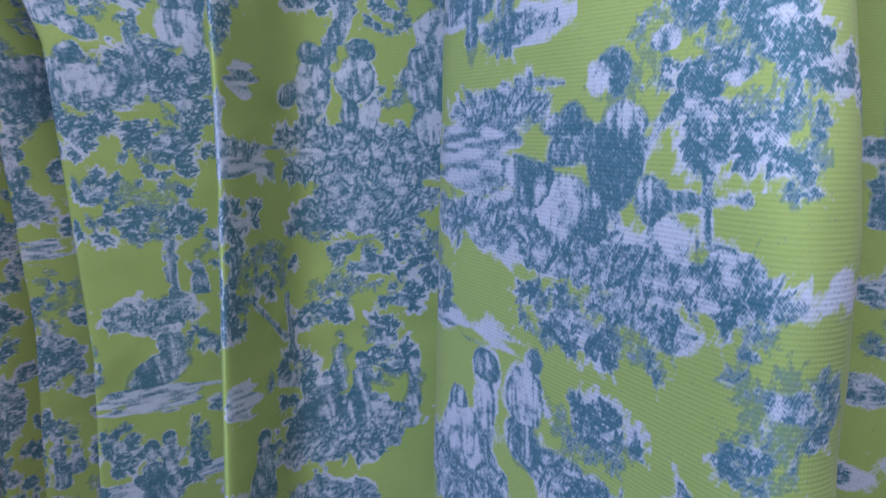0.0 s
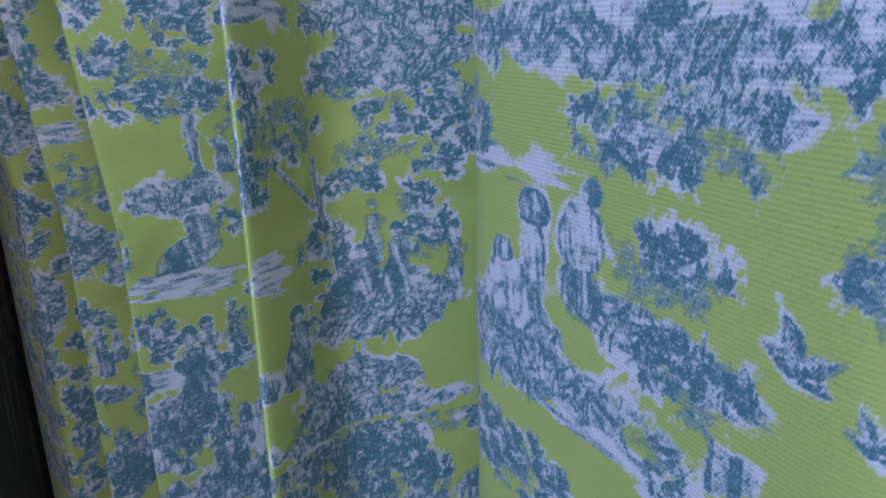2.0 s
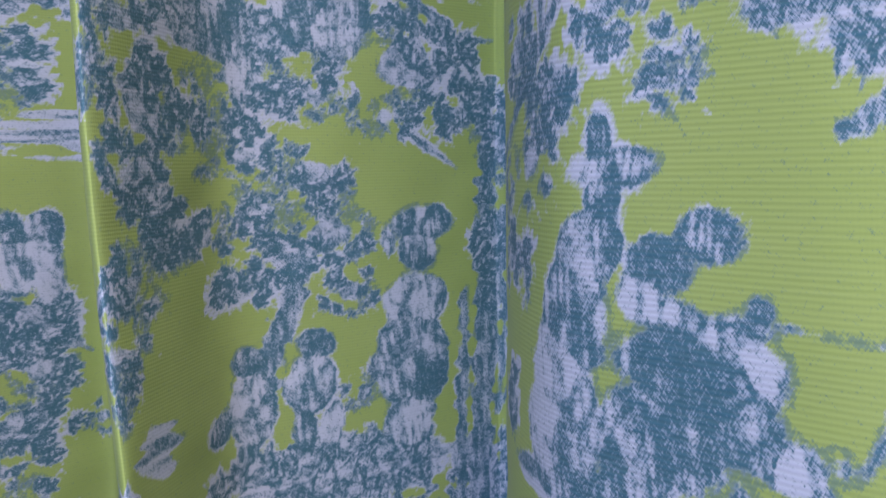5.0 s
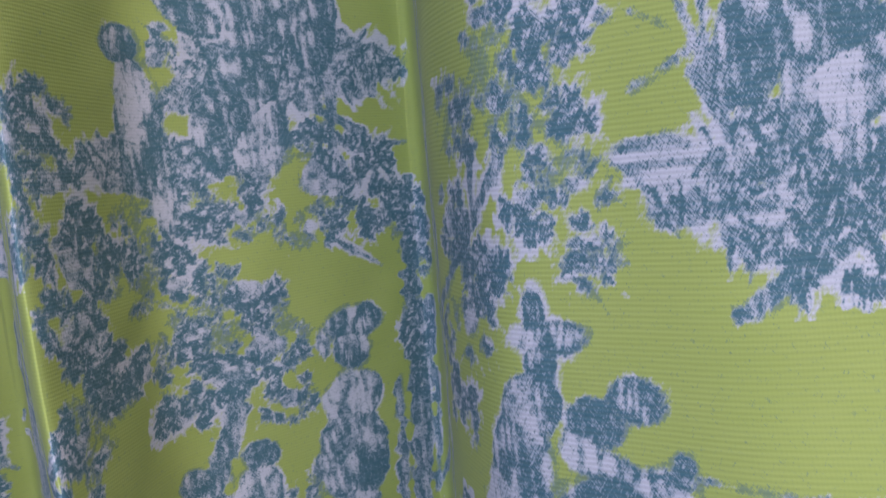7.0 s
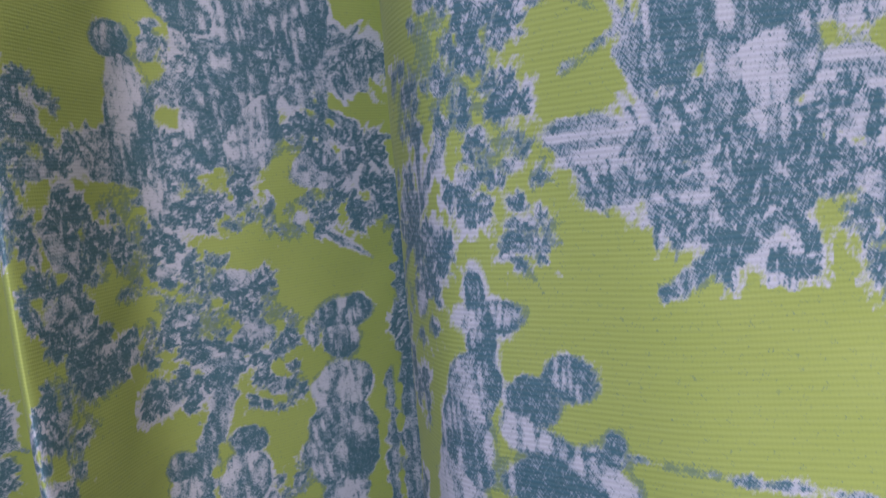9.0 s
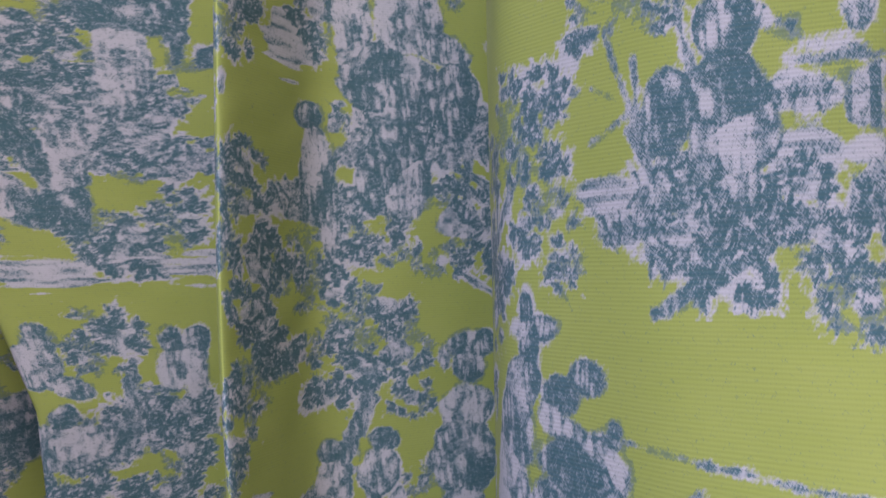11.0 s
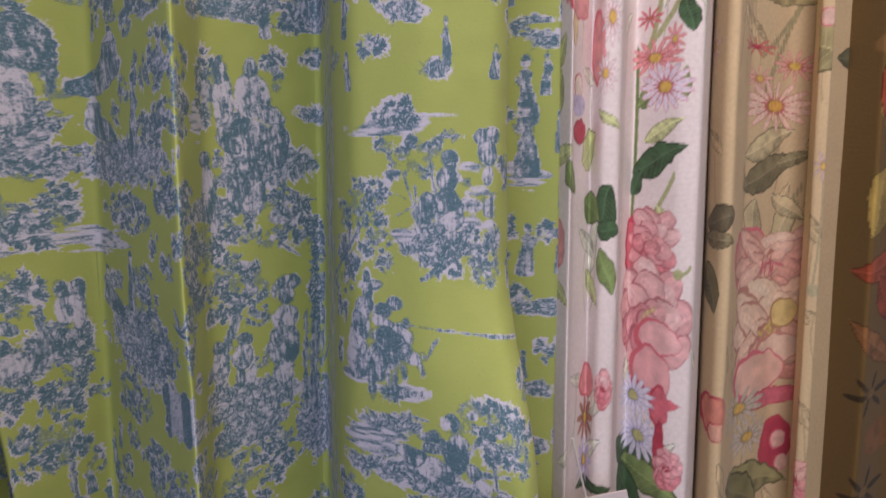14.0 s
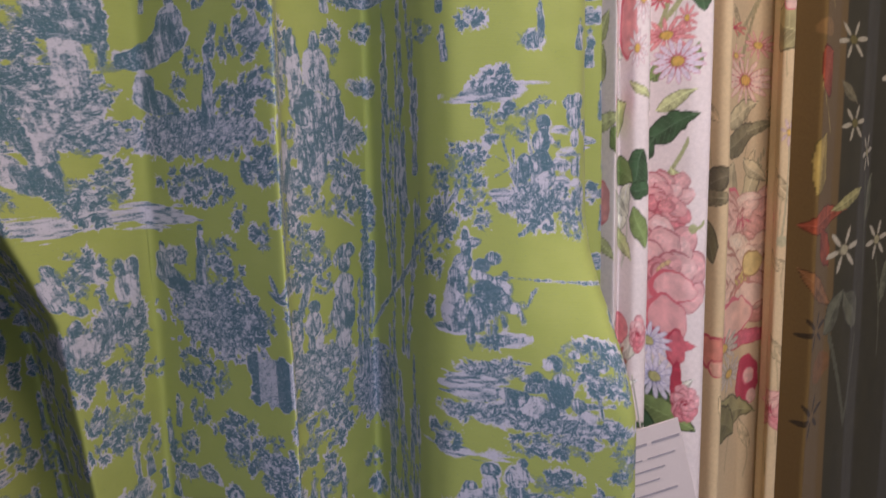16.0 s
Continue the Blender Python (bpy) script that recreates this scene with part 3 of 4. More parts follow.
    leaf(0.8172, 1.4990, 0.0120, 0.0244)
    leaf(0.8748, 1.5170, 0.0084, 0.0130)
    leaf(1.0392, 1.4795, 0.0168, 0.0064)
    leaf(1.0440, 1.4540, 0.0096, 0.0043)
    leaf(1.0404, 1.4465, 0.0072, 0.0031)
    leaf(1.0512, 1.4630, 0.0048, 0.0022)
    leaf(1.0596, 1.4585, 0.0060, 0.0029)
    leaf(1.0692, 1.4615, 0.0048, 0.0040)
    leaf(1.0764, 1.4660, 0.0048, 0.0023)
    leaf(1.0584, 1.4480, 0.0072, 0.0046)
    leaf(1.0308, 1.4615, 0.0036, 0.0024)
    leaf(1.0740, 1.3895, 0.0108, 0.0033)
    leaf(1.0848, 1.4015, 0.0096, 0.0046)
    leaf(1.0992, 1.3955, 0.0120, 0.0061)
    leaf(1.1028, 1.3865, 0.0108, 0.0055)
    leaf(1.0920, 1.4090, 0.0072, 0.0045)
    leaf(1.0104, 1.4360, 0.0072, 0.0051)
    leaf(1.0236, 1.4330, 0.0072, 0.0084)
    leaf(1.0344, 1.4330, 0.0072, 0.0023)
    leaf(1.0320, 1.4285, 0.0036, 0.0018)
    leaf(0.9996, 1.4210, 0.0096, 0.0066)
    leaf(1.0140, 1.4225, 0.0072, 0.0061)
    leaf(1.0284, 1.4180, 0.0048, 0.0028)
    leaf(1.0236, 1.4120, 0.0060, 0.0040)
    leaf(1.0308, 1.4060, 0.0060, 0.0037)
    leaf(1.0200, 1.4030, 0.0060, 0.0060)
    leaf(1.0320, 1.3955, 0.0072, 0.0030)
    leaf(1.0332, 1.3910, 0.0048, 0.0024)
    leaf(0.9924, 1.4000, 0.0062, 0.0070)
    leaf(1.0044, 1.3925, 0.0108, 0.0055)
    leaf(0.9996, 1.3805, 0.0084, 0.0066)
    leaf(0.9876, 1.3610, 0.0043, 0.0062)
    leaf(0.9144, 1.3880, 0.0060, 0.0164)
    leaf(0.9852, 1.3730, 0.0032, 0.0034)
    leaf(0.9096, 1.3505, 0.0060, 0.0186)
    leaf(0.7812, 1.4285, 0.0084, 0.0104)
    leaf(0.7812, 1.4150, 0.0120, 0.0079)
    leaf(0.7704, 1.4045, 0.0060, 0.0075)
    leaf(0.8232, 1.4060, 0.0204, 0.0068)
    leaf(0.8448, 1.4015, 0.0132, 0.0062)
    leaf(0.8772, 1.4120, 0.0276, 0.0150)
    leaf(0.8688, 1.3955, 0.0120, 0.0070)
    leaf(0.8964, 1.3970, 0.0108, 0.0079)
    leaf(0.8112, 1.3925, 0.0144, 0.0044)
    leaf(0.8280, 1.3895, 0.0048, 0.0037)
    leaf(0.8220, 1.3835, 0.0084, 0.0046)
    leaf(0.7980, 1.3880, 0.0060, 0.0026)
    leaf(0.8436, 1.3760, 0.0144, 0.0115)
    leaf(0.8280, 1.3670, 0.0120, 0.0077)
    leaf(0.8484, 1.3595, 0.0156, 0.0089)
    leaf(0.8076, 1.3610, 0.0144, 0.0062)
    leaf(0.8556, 1.3400, 0.0084, 0.0069)
    leaf(0.8196, 1.3445, 0.0084, 0.0066)
    leaf(0.8352, 1.3535, 0.0120, 0.0086)
    leaf(0.9960, 1.3595, 0.0026, 0.0053)
    leaf(0.9876, 1.3325, 0.0022, 0.0070)
    leaf(0.7788, 1.3520, 0.0108, 0.0084)
    leaf(0.7884, 1.3595, 0.0084, 0.0043)
    leaf(0.7716, 1.3355, 0.0096, 0.0082)
    leaf(0.7692, 1.3235, 0.0074, 0.0053)
    leaf(0.8592, 1.3070, 0.0060, 0.0055)
    block(1.0845, 1.1937, .0059, .0045)
    block(.7461, 1.2869, .0302, .0177)
    block(1.1052, 1.4255, 0.0060, 0.0060)
    fig(.5699, 1.1688, .0214, .0207)
    fig(.5707, 1.1030, .0118, .0217)
    fig(.5626, 1.0910, .0120, .0309)
    fig(.8344, 1.1885, .0073, .0148)
    fig(.8439, 1.1750, .0086, .0176)
    fig(.8240, 1.1700, .0168, .0149)
    fig(.8693, 1.1720, .0065, .0193)
    fig(.7906, 1.1497, .0121, .0172)
    fig(.3649, 1.2716, .0149, .0152)
    fig(.3775, 1.0919, .0063, .0190)
    fig(.6943, 1.4835, .0100, .0273)
    fig(.6421, 1.5214, .0461, .0245)
    fig(.6305, 1.4835, .0308, .0196)
    fig(.6763, 1.3688, .0108, .0222)
    fig(.6355, 1.3575, .0246, .0191)
    fig(1.3167, 1.5011, .0108, .0251)
    fig(1.3169, 1.4674, .0130, .0277)
    fig(1.3172, 1.3893, .0090, .0199)
    shape((0.5556, 1.4525, 0.0060, 0.0219, 0.5), (0.5640, 1.4480, 0.0072, 0.0236, 0.0), (0.5496, 1.4750, 0.0091, 0.0076, 0.0), (0.5484, 1.4285, 0.0084, 0.0162, 0.6), (0.5652, 1.4255, 0.0060, 0.0139, 0.0), dark=0.0)
    shape((0.5796, 1.5305, 0.0116, 0.0199, 0.0), (0.5796, 1.5020, 0.0048, 0.0257, 0.0), (0.5880, 1.5320, 0.0125, 0.0202, 0.0), (0.5856, 1.5005, 0.0048, 0.0230, 0.0), (0.5964, 1.5200, 0.0036, 0.0220, 0.0), (0.5820, 1.4780, 0.0062, 0.0086, 0.0), dark=0.0)
    shape((0.5424, 1.3625, 0.0060, 0.0075, 0.0), (0.5376, 1.3505, 0.0108, 0.0101, 0.0), (0.3924, 1.3115, 0.0225, 0.0187, 0.0), (0.5484, 1.3400, 0.0084, 0.0049, -0.4), dark=0.0)
    shape((0.5424, 1.3250, 0.0060, 0.0070, 0.0), (0.5400, 1.3130, 0.0240, 0.0108, 0.0), dark=0.0)
    shape((0.5868, 1.3580, 0.0048, 0.0076, 0.0), (0.5868, 1.3445, 0.0072, 0.0117, 0.0), (0.5976, 1.3580, 0.0048, 0.0071, 0.0), (0.5952, 1.3430, 0.0060, 0.0148, 0.0), dark=0.0)
    shape((0.8316, 1.5095, 0.0060, 0.0113, 0.0), (0.8328, 1.4900, 0.0084, 0.0204, 0.0), (0.8556, 1.5140, 0.0060, 0.0088, 0.0), (0.8568, 1.4960, 0.0156, 0.0163, 0.0), (0.8424, 1.4705, 0.0156, 0.0138, 0.3), (0.8568, 1.4660, 0.0156, 0.0140, -0.3), (0.8772, 1.4630, 0.0096, 0.0167, 0.0), (0.8712, 1.4840, 0.0132, 0.0071, -0.3), dark=0.0)
    shape((0.8136, 1.4525, 0.0072, 0.0053, 0.0), (0.8172, 1.4345, 0.0084, 0.0156, 0.0), (0.8160, 1.4195, 0.0072, 0.0112, 0.0), (0.8232, 1.4120, 0.0036, 0.0136, 0.0), dark=0.0)
    shape((1.0764, 1.4540, 0.0060, 0.0046, 0.0), (1.0776, 1.4495, 0.0036, 0.0039, 0.0), dark=0.0)
    shape((1.0752, 1.4420, 0.0072, 0.0072, 0.0), (1.0848, 1.4420, 0.0072, 0.0020, -0.5), (1.0896, 1.4405, 0.0024, 0.0020, 0.8), dark=0.0)
    shape((1.0752, 1.4270, 0.0096, 0.0093, 0.0), (1.0788, 1.4195, 0.0084, 0.0081, 0.2), (1.0716, 1.4195, 0.0048, 0.0094, 0.0), (1.0788, 1.4090, 0.0036, 0.0053, 0.2), dark=0.0)
    shape((1.0620, 1.4255, 0.0060, 0.0090, 0.0), dark=0.0)
    shape((1.1004, 1.4660, 0.0060, 0.0044, 0.0), (1.1064, 1.4660, 0.0072, 0.0048, 0.0), (1.1040, 1.4570, 0.0072, 0.0087, 0.0), (1.1040, 1.4450, 0.0036, 0.0068, 0.0), dark=0.0)
    shape((1.0188, 1.3835, 0.0024, 0.0041, 0.0), (1.0224, 1.3790, 0.0084, 0.0029, 0.1), (1.0188, 1.3745, 0.0024, 0.0028, 0.0), dark=0.0)
    shape((1.0392, 1.3685, 0.0060, 0.0043, 0.0), (1.0392, 1.3670, 0.0024, 0.0028, 0.0), dark=0.0)
    shape((0.8484, 1.4360, 0.0120, 0.0172, -0.5), (0.8544, 1.4270, 0.0108, 0.0141, 0.0), (0.8400, 1.4285, 0.0060, 0.0135, 0.0), dark=0.0)
    shape((1.0212, 1.3745, 0.0024, 0.0036, 0.0), (1.0164, 1.3655, 0.0072, 0.0065, 0.3), (1.0140, 1.3535, 0.0084, 0.0105, 0.2), (1.0104, 1.3370, 0.0108, 0.0170, 0.1), dark=0.0)
    shape((1.0308, 1.3640, 0.0060, 0.0043, 0.0), (1.0272, 1.3580, 0.0048, 0.0044, 0.0), (1.0356, 1.3550, 0.0084, 0.0026, -0.5), (1.0428, 1.3550, 0.0060, 0.0028, 0.2), (1.0464, 1.3580, 0.0024, 0.0024, 0.0), dark=0.0)
    shape((1.0320, 1.3490, 0.0120, 0.0052, 0.0), (1.0428, 1.3490, 0.0084, 0.0066, -0.3), (1.0320, 1.3385, 0.0120, 0.0079, 0.0), dark=0.1)
    shape((0.8220, 1.3220, 0.0060, 0.0051, 0.0), (0.8220, 1.3085, 0.0084, 0.0119, 0.1), (0.8112, 1.3055, 0.0072, 0.0043, 0.6), dark=0.0)
    shape((0.8436, 1.3250, 0.0060, 0.0050, 0.0), (0.8412, 1.3130, 0.0084, 0.0099, 0.0), (0.8388, 1.2980, 0.0036, 0.0071, 0.0), (0.8484, 1.2980, 0.0036, 0.0072, -0.2), dark=0.0)
    shape((0.8820, 1.3610, 0.0120, 0.0064, 0.0), (0.8700, 1.3565, 0.0024, 0.0055, 0.0), (0.8808, 1.3520, 0.0072, 0.0083, 0.0), (0.8796, 1.3355, 0.0120, 0.0099, 0.0), (0.8772, 1.3145, 0.0144, 0.0172, 0.0), (0.8760, 1.2950, 0.0096, 0.0096, 0.0), dark=0.0)
    shape((1.0704, 1.3025, 0.0048, 0.0054, 0.0), (1.0728, 1.2920, 0.0060, 0.0058, 0.0), (1.0704, 1.2845, 0.0072, 0.0093, 0.0), dark=0.28)
    shape((1.0620, 1.2890, 0.0036, 0.0049, 0.3), (1.0656, 1.3010, 0.0036, 0.0039, 0.0), (1.0560, 1.2860, 0.0048, 0.0031, 0.0), dark=-0.28)
    shape((1.0464, 1.2785, 0.0108, 0.0057, -0.4), (1.0560, 1.2740, 0.0084, 0.0072, 0.0), (1.0644, 1.2725, 0.0048, 0.0056, 0.0), (1.0344, 1.2740, 0.0096, 0.0019, 0.5), dark=-0.22)
    shape((1.0584, 1.2935, 0.0036, 0.0033, 0.0), (1.0536, 1.2920, 0.0048, 0.0026, 0.0), dark=0.05)
    shape((1.0800, 1.2770, 0.0036, 0.0048, 0.0), (1.0860, 1.2710, 0.0060, 0.0040, -0.5), (1.2288, 1.2500, 0.0036, 0.0063, 0.0), dark=-0.22)
    shape((1.0368, 1.3445, 0.0096, 0.0073, -0.2), (1.0296, 1.3355, 0.0120, 0.0087, 0.0), (1.0440, 1.3400, 0.0084, 0.0061, -0.5), (1.0500, 1.3370, 0.0048, 0.0050, -0.7), (1.0536, 1.3325, 0.0024, 0.0050, 0.3), (1.0560, 1.3385, 0.0024, 0.0024, 0.0), dark=0.12)
    shape((1.0272, 1.3310, 0.0048, 0.0108, 0.0), (1.0332, 1.3235, 0.0024, 0.0066, 0.0), dark=-0.2)
    shape((1.0224, 1.3220, 0.0024, 0.0123, 0.0), (1.0368, 1.3235, 0.0024, 0.0102, 0.0), (1.0428, 1.3295, 0.0024, 0.0053, 0.0), dark=0.1)
    shape((1.0488, 1.2350, 0.0024, 0.0030, 0.0), (1.0464, 1.2245, 0.0060, 0.0079, 0.0), (1.0464, 1.2125, 0.0060, 0.0063, 0.0), (1.0536, 1.2245, 0.0048, 0.0014, -0.9), dark=0.0)
    shape((1.0212, 1.2140, 0.0036, 0.0037, 0.0), (1.0236, 1.2035, 0.0096, 0.0094, 0.0), (1.0320, 1.2275, 0.0048, 0.0045, 0.0), (1.0320, 1.2140, 0.0036, 0.0133, 0.0), dark=0.0)
    bird(1.0940, 1.2204, .0072, .0071)
    bird(1.1053, 1.2129, .0049, .0048)
    bird(.7713, 1.1079, .0160, .0047)
    bird(.7555, 1.3506, .0220, .0130)
    bird(0.7764, 1.3490, 0.0096, 0.0060)
    bird(0.7776, 1.3775, 0.0180, 0.0058)


pastoral()


def bark():
    """Pale streaks of a tree trunk up the side of the flap."""
    for _ in range(70):
        s, z, w = rng.uniform(0.935, 0.978), rng.uniform(1.08, 1.50), rng.uniform(0.002, 0.005)
        stroke(s, z, s + rng.normal(0, 0.003), z + rng.uniform(0.03, 0.09), w)


bark()


def sprigs(s0, s1, z0, z1, step, gap=0.008):
    """Small marks where the print runs on round the backs of the folds."""
    for s in np.arange(s0, s1, step):
        for z in np.arange(z0, z1, step):
            p, q = s + rng.uniform(-0.4, 0.4) * step, z + rng.uniform(-0.4, 0.4) * step
            cut, a, b = patch(p, q, gap, gap)
            if a.size == 0 or HALO[cut].max() > 0:
                continue
            k = rng.random()
            if k < 0.55:
                leaf(p, q, gap * rng.uniform(0.75, 1.6), gap * rng.uniform(0.65, 1.25))
            elif k < 0.75:
                mound(p, q, gap * rng.uniform(1.2, 2.2), gap * rng.uniform(0.5, 0.9))
            elif k < 0.9:
                fig(p, q, rng.uniform(0.004, 0.007), rng.uniform(0.010, 0.016))


sprigs(0.0, 0.766, 0.96, 1.6, 0.019)
sprigs(0.915, 0.985, 1.08, 1.60, 0.02)
sprigs(1.128, 1.430, 1.08, 1.60, 0.019)
sprigs(0.766, 1.110, 1.512, 1.62, 0.021)
sprigs(0.10, 0.53, 1.08, 1.52, 0.013, 0.0062)
# the print repeats up the cloth every 0.30 m where it runs on out of the seen band
REPEAT = 0.30
for field in (HALO, TONE):
    whole = field.copy()
    for j, h in enumerate(TZ):
        if h > 1.545:
            field[j] = np.maximum(field[j], whole[np.searchsorted(TZ, h - REPEAT)])
        elif h < 1.10:
            field[j] = np.maximum(field[j], whole[min(np.searchsorted(TZ, h + REPEAT), len(TZ) - 1)])

LOW = [(-0.27, 0.26), (-0.215, 0.17), (-0.165, 0.112), (-0.11, 0.168), (-0.119, 0.064), (-0.058, 0.105), (-0.066, 0.013), (0, 0.062), (0.025, -0.088),
       (0.05, -0.044), (0.149, -0.018), (0.106, -0.124), (0.104, -0.146), (0.13, -0.203), (0.153, -0.257), (0.17, -0.25), (0.2, -0.09), (0.262, -0.165), (0.272, -0.08)]
HIGH = [(-0.33, 0.26), (-0.29, 0.17), (-0.235, 0.112), (-0.185, 0.168), (-0.195, 0.064), (-0.137, 0.105), (-0.136, 0.018), (0, 0.062), (0.021, -0.089),
        (0.05, -0.044), (0.149, -0.018), (0.105, -0.125), (0.104, -0.152), (0.131, -0.187), (0.170, -0.206), (0.187, -0.198), (0.205, -0.09), (0.262, -0.165), (0.272, -0.08)]
ALONG = (0.0, 0.1055, 0.1821, 0.2605, 0.3649, 0.4384, 0.5308, 0.6130, 0.7660, 0.8175, 0.9190, 0.9830, 1.0098, 1.0583, 1.1096, 1.1260, 1.2489, 1.3446, 1.4302)


def toile_shape():
    """The toile hangs in folds that spread upwards on one side; one wide flap is drawn forward, more so towards its foot."""
    low, high = (plan_line(c, ALONG, TS, 0.006) for c in (LOW, HIGH))
    b = np.clip((TZ - 1.26) / 0.14, 0, 1)
    b = (b * b * (3 - 2 * b))[:, None, None]
    lean = np.interp(TZ, (1.0, 1.17, 1.33, 1.43, 1.55), (0.0, 0.0, 0.25, 0.85, 1.2))[:, None, None]
    b = np.where(TS[None, :, None] < 0.613, lean, b)
    xy = low[None] * (1 - b) + high[None] * b
    a, h = np.meshgrid(TS, TZ)
    wave = 0.0022 * (grain(a, h * 0.4, 0.05, 31) - 0.5) + 0.0006 * (grain(a, h, 0.012, 32) - 0.5)
    xy = xy + wave[..., None] * np.array([0.5, -1.0])
    return np.concatenate([xy, h[..., None]], -1)


toile = cloth("curtain_fabric", TS, TZ, toile_shape(), "print",
              np.stack([np.clip(0.5 + HALO / 0.004, 0, 1), np.clip(TONE, 0, 1), np.zeros_like(TONE)], -1), TOILE)
tagged(toile, "lime green cotton with blue and white toile print in folds", "fabric", "hanging fabric lengths")

# ---- the flowered lengths beside it ----


class Ground:
    """A flat printed cloth whose colours are laid on from the back to the front."""

    def __init__(self, s, z, colour, vary=0.06, seed=40):
        self.s, self.z = s, z
        self.a, self.b = np.meshgrid(s, z)
        self.rgb = np.empty(self.a.shape + (3,))
        self.rgb[:] = colour
        self.rgb *= (1 + vary * (grain(self.a, self.b, 0.02, seed) - 0.5))[..., None]

    def cut(self, s, z, r):
        i0, i1 = np.searchsorted(self.s, (s - r, s + r))
        j0, j1 = np.searchsorted(self.z, (z - r, z + r))
        c = (slice(j0, j1), slice(i0, i1))
        return c, self.a[c], self.b[c]

    def put(self, c, d, colour, edge=0.0008):
        m = np.clip(d / edge + 0.5, 0, 1)[..., None]
        self.rgb[c] = self.rgb[c] * (1 - m) + np.asarray(colour) * m

    def oval(self, s, z, rs, rz, turn, colour, rim=None, vein=None):
        c, a, b = self.cut(s, z, 1.25 * max(rs, rz))
        if not a.size:
            return
        k, n = math.cos(turn), math.sin(turn)
        p, q = (a - s) * k + (b - z) * n, (b - z) * k - (a - s) * n
        r = np.sqrt((p / rs) ** 2 + (q / rz) ** 2) + 0.22 * (grain(a, b, 0.4 * min(rs, rz) + 0.001, 50) - 0.5)
        self.put(c, (1 - r) * min(rs, rz), rim if rim is not None else colour)
        inner = np.asarray(colour) * (1 + 0.35 * (grain(a, b, 0.35 * min(rs, rz) + 0.001, 51) - 0.5))[..., None]
        self.put(c, (0.86 - r + 0.12 * p / rs) * min(rs, rz), inner)
        if vein is not None:
            self.put(c, np.minimum(0.0006 - np.abs(q), (0.8 - np.abs(p / rs)) * 0.004), vein)

    def stem(self, s0, z0, s1, z1, bow, w, colour):
        for k in range(14):
            t = k / 13
            x = s0 + (s1 - s0) * t + bow * 4 * t * (1 - t)
            self.oval(x, z0 + (z1 - z0) * t, w, abs(z1 - z0) / 20 + w, 0, colour)

    def leaf(self, s, z, length, width, turn, colour):
        c, a, b = self.cut(s, z, 1.15 * max(length, width))
        if not a.size:
            return
        k, n = math.cos(turn), math.sin(turn)
        p, q = (a - s) * k + (b - z) * n, (b - z) * k - (a - s) * n
        q = q - 0.18 * width * np.sin(2.5 * p / length)
        u = p / length
        d = width * np.clip(1 - u * u, -1, 1) * (1 - 0.25 * u) - np.abs(q)
        tone = np.asarray(colour)
        d = d + 0.22 * width * (grain(a, b, 0.35 * width + 0.0008, 54) - 0.5)
        self.put(c, d, 0.42 * tone)
        lit = tone * (1 + 0.9 * (grain(a, b, 0.5 * width + 0.001, 53) - 0.4) + 0.35 * (q > 0))[..., None]
        self.put(c, d - 0.10 * width, lit)
        rib = np.abs(((u * 5 + np.abs(q) / width * 1.6) % 1.0) - 0.5) * length / 5
        self.put(c, np.minimum(0.0005 - np.abs(q), d), np.minimum(1.8 * tone + 0.03, 1))
        self.put(c, np.minimum(0.00028 - rib, d - 0.2 * width), np.minimum(1.5 * tone + 0.02, 1))

    def daisy(self, s, z, rs, rz, petal, rim, heart, n=13):
        for k in range(n):
            a = 2 * math.pi * k / n + 0.2
            self.oval(s + 0.62 * rs * math.cos(a), z + 0.62 * rz * math.sin(a), 0.42 * math.hypot(rs * math.cos(a), rz * math.sin(a)), 0.15 * min(rs, rz), math.atan2(rz * math.sin(a), rs * math.cos(a)), petal, rim)
        self.oval(s, z, 0.26 * rs, 0.26 * rz, 0, heart, tuple(0.45 * v for v in heart))

    def posies(self, s0, s1, z0, z1, n, seed, greens, blooms):
        """Small leaves and blossoms crowded together."""
        r = random.Random(seed)
        for k in range(n):
            s, z = r.uniform(s0, s1), r.uniform(z0, z1)
            if k % 2:
                size = r.uniform(0.006, 0.013)
                self.leaf(s, z, size, size * r.uniform(0.3, 0.5), r.uniform(0, 3.1), r.choice(greens))
            else:
                size = r.uniform(0.004, 0.008)
                petal = r.choice(blooms)
                self.daisy(s, z, size, size, petal, tuple(0.6 * v for v in petal), HEART, 7)

    def shadows(self, s0, s1, z0, z1, n, seed, tone):
        """Faint grey leaves and tendrils printed behind the bouquets."""
        r = random.Random(seed)
        for _ in range(n):
            s, z, size = r.uniform(s0, s1), r.uniform(z0, z1), r.uniform(0.012, 0.026)
            f = r.uniform(0.85, 1.1)
            self.leaf(s, z, size, size * r.uniform(0.25, 0.4), r.uniform(0.3, 2.8), tuple(f * v for v in tone))
            self.stem(s, z, s + r.uniform(-0.012, 0.012), z - 0.05, r.uniform(-0.008, 0.008), 0.0007, tone)

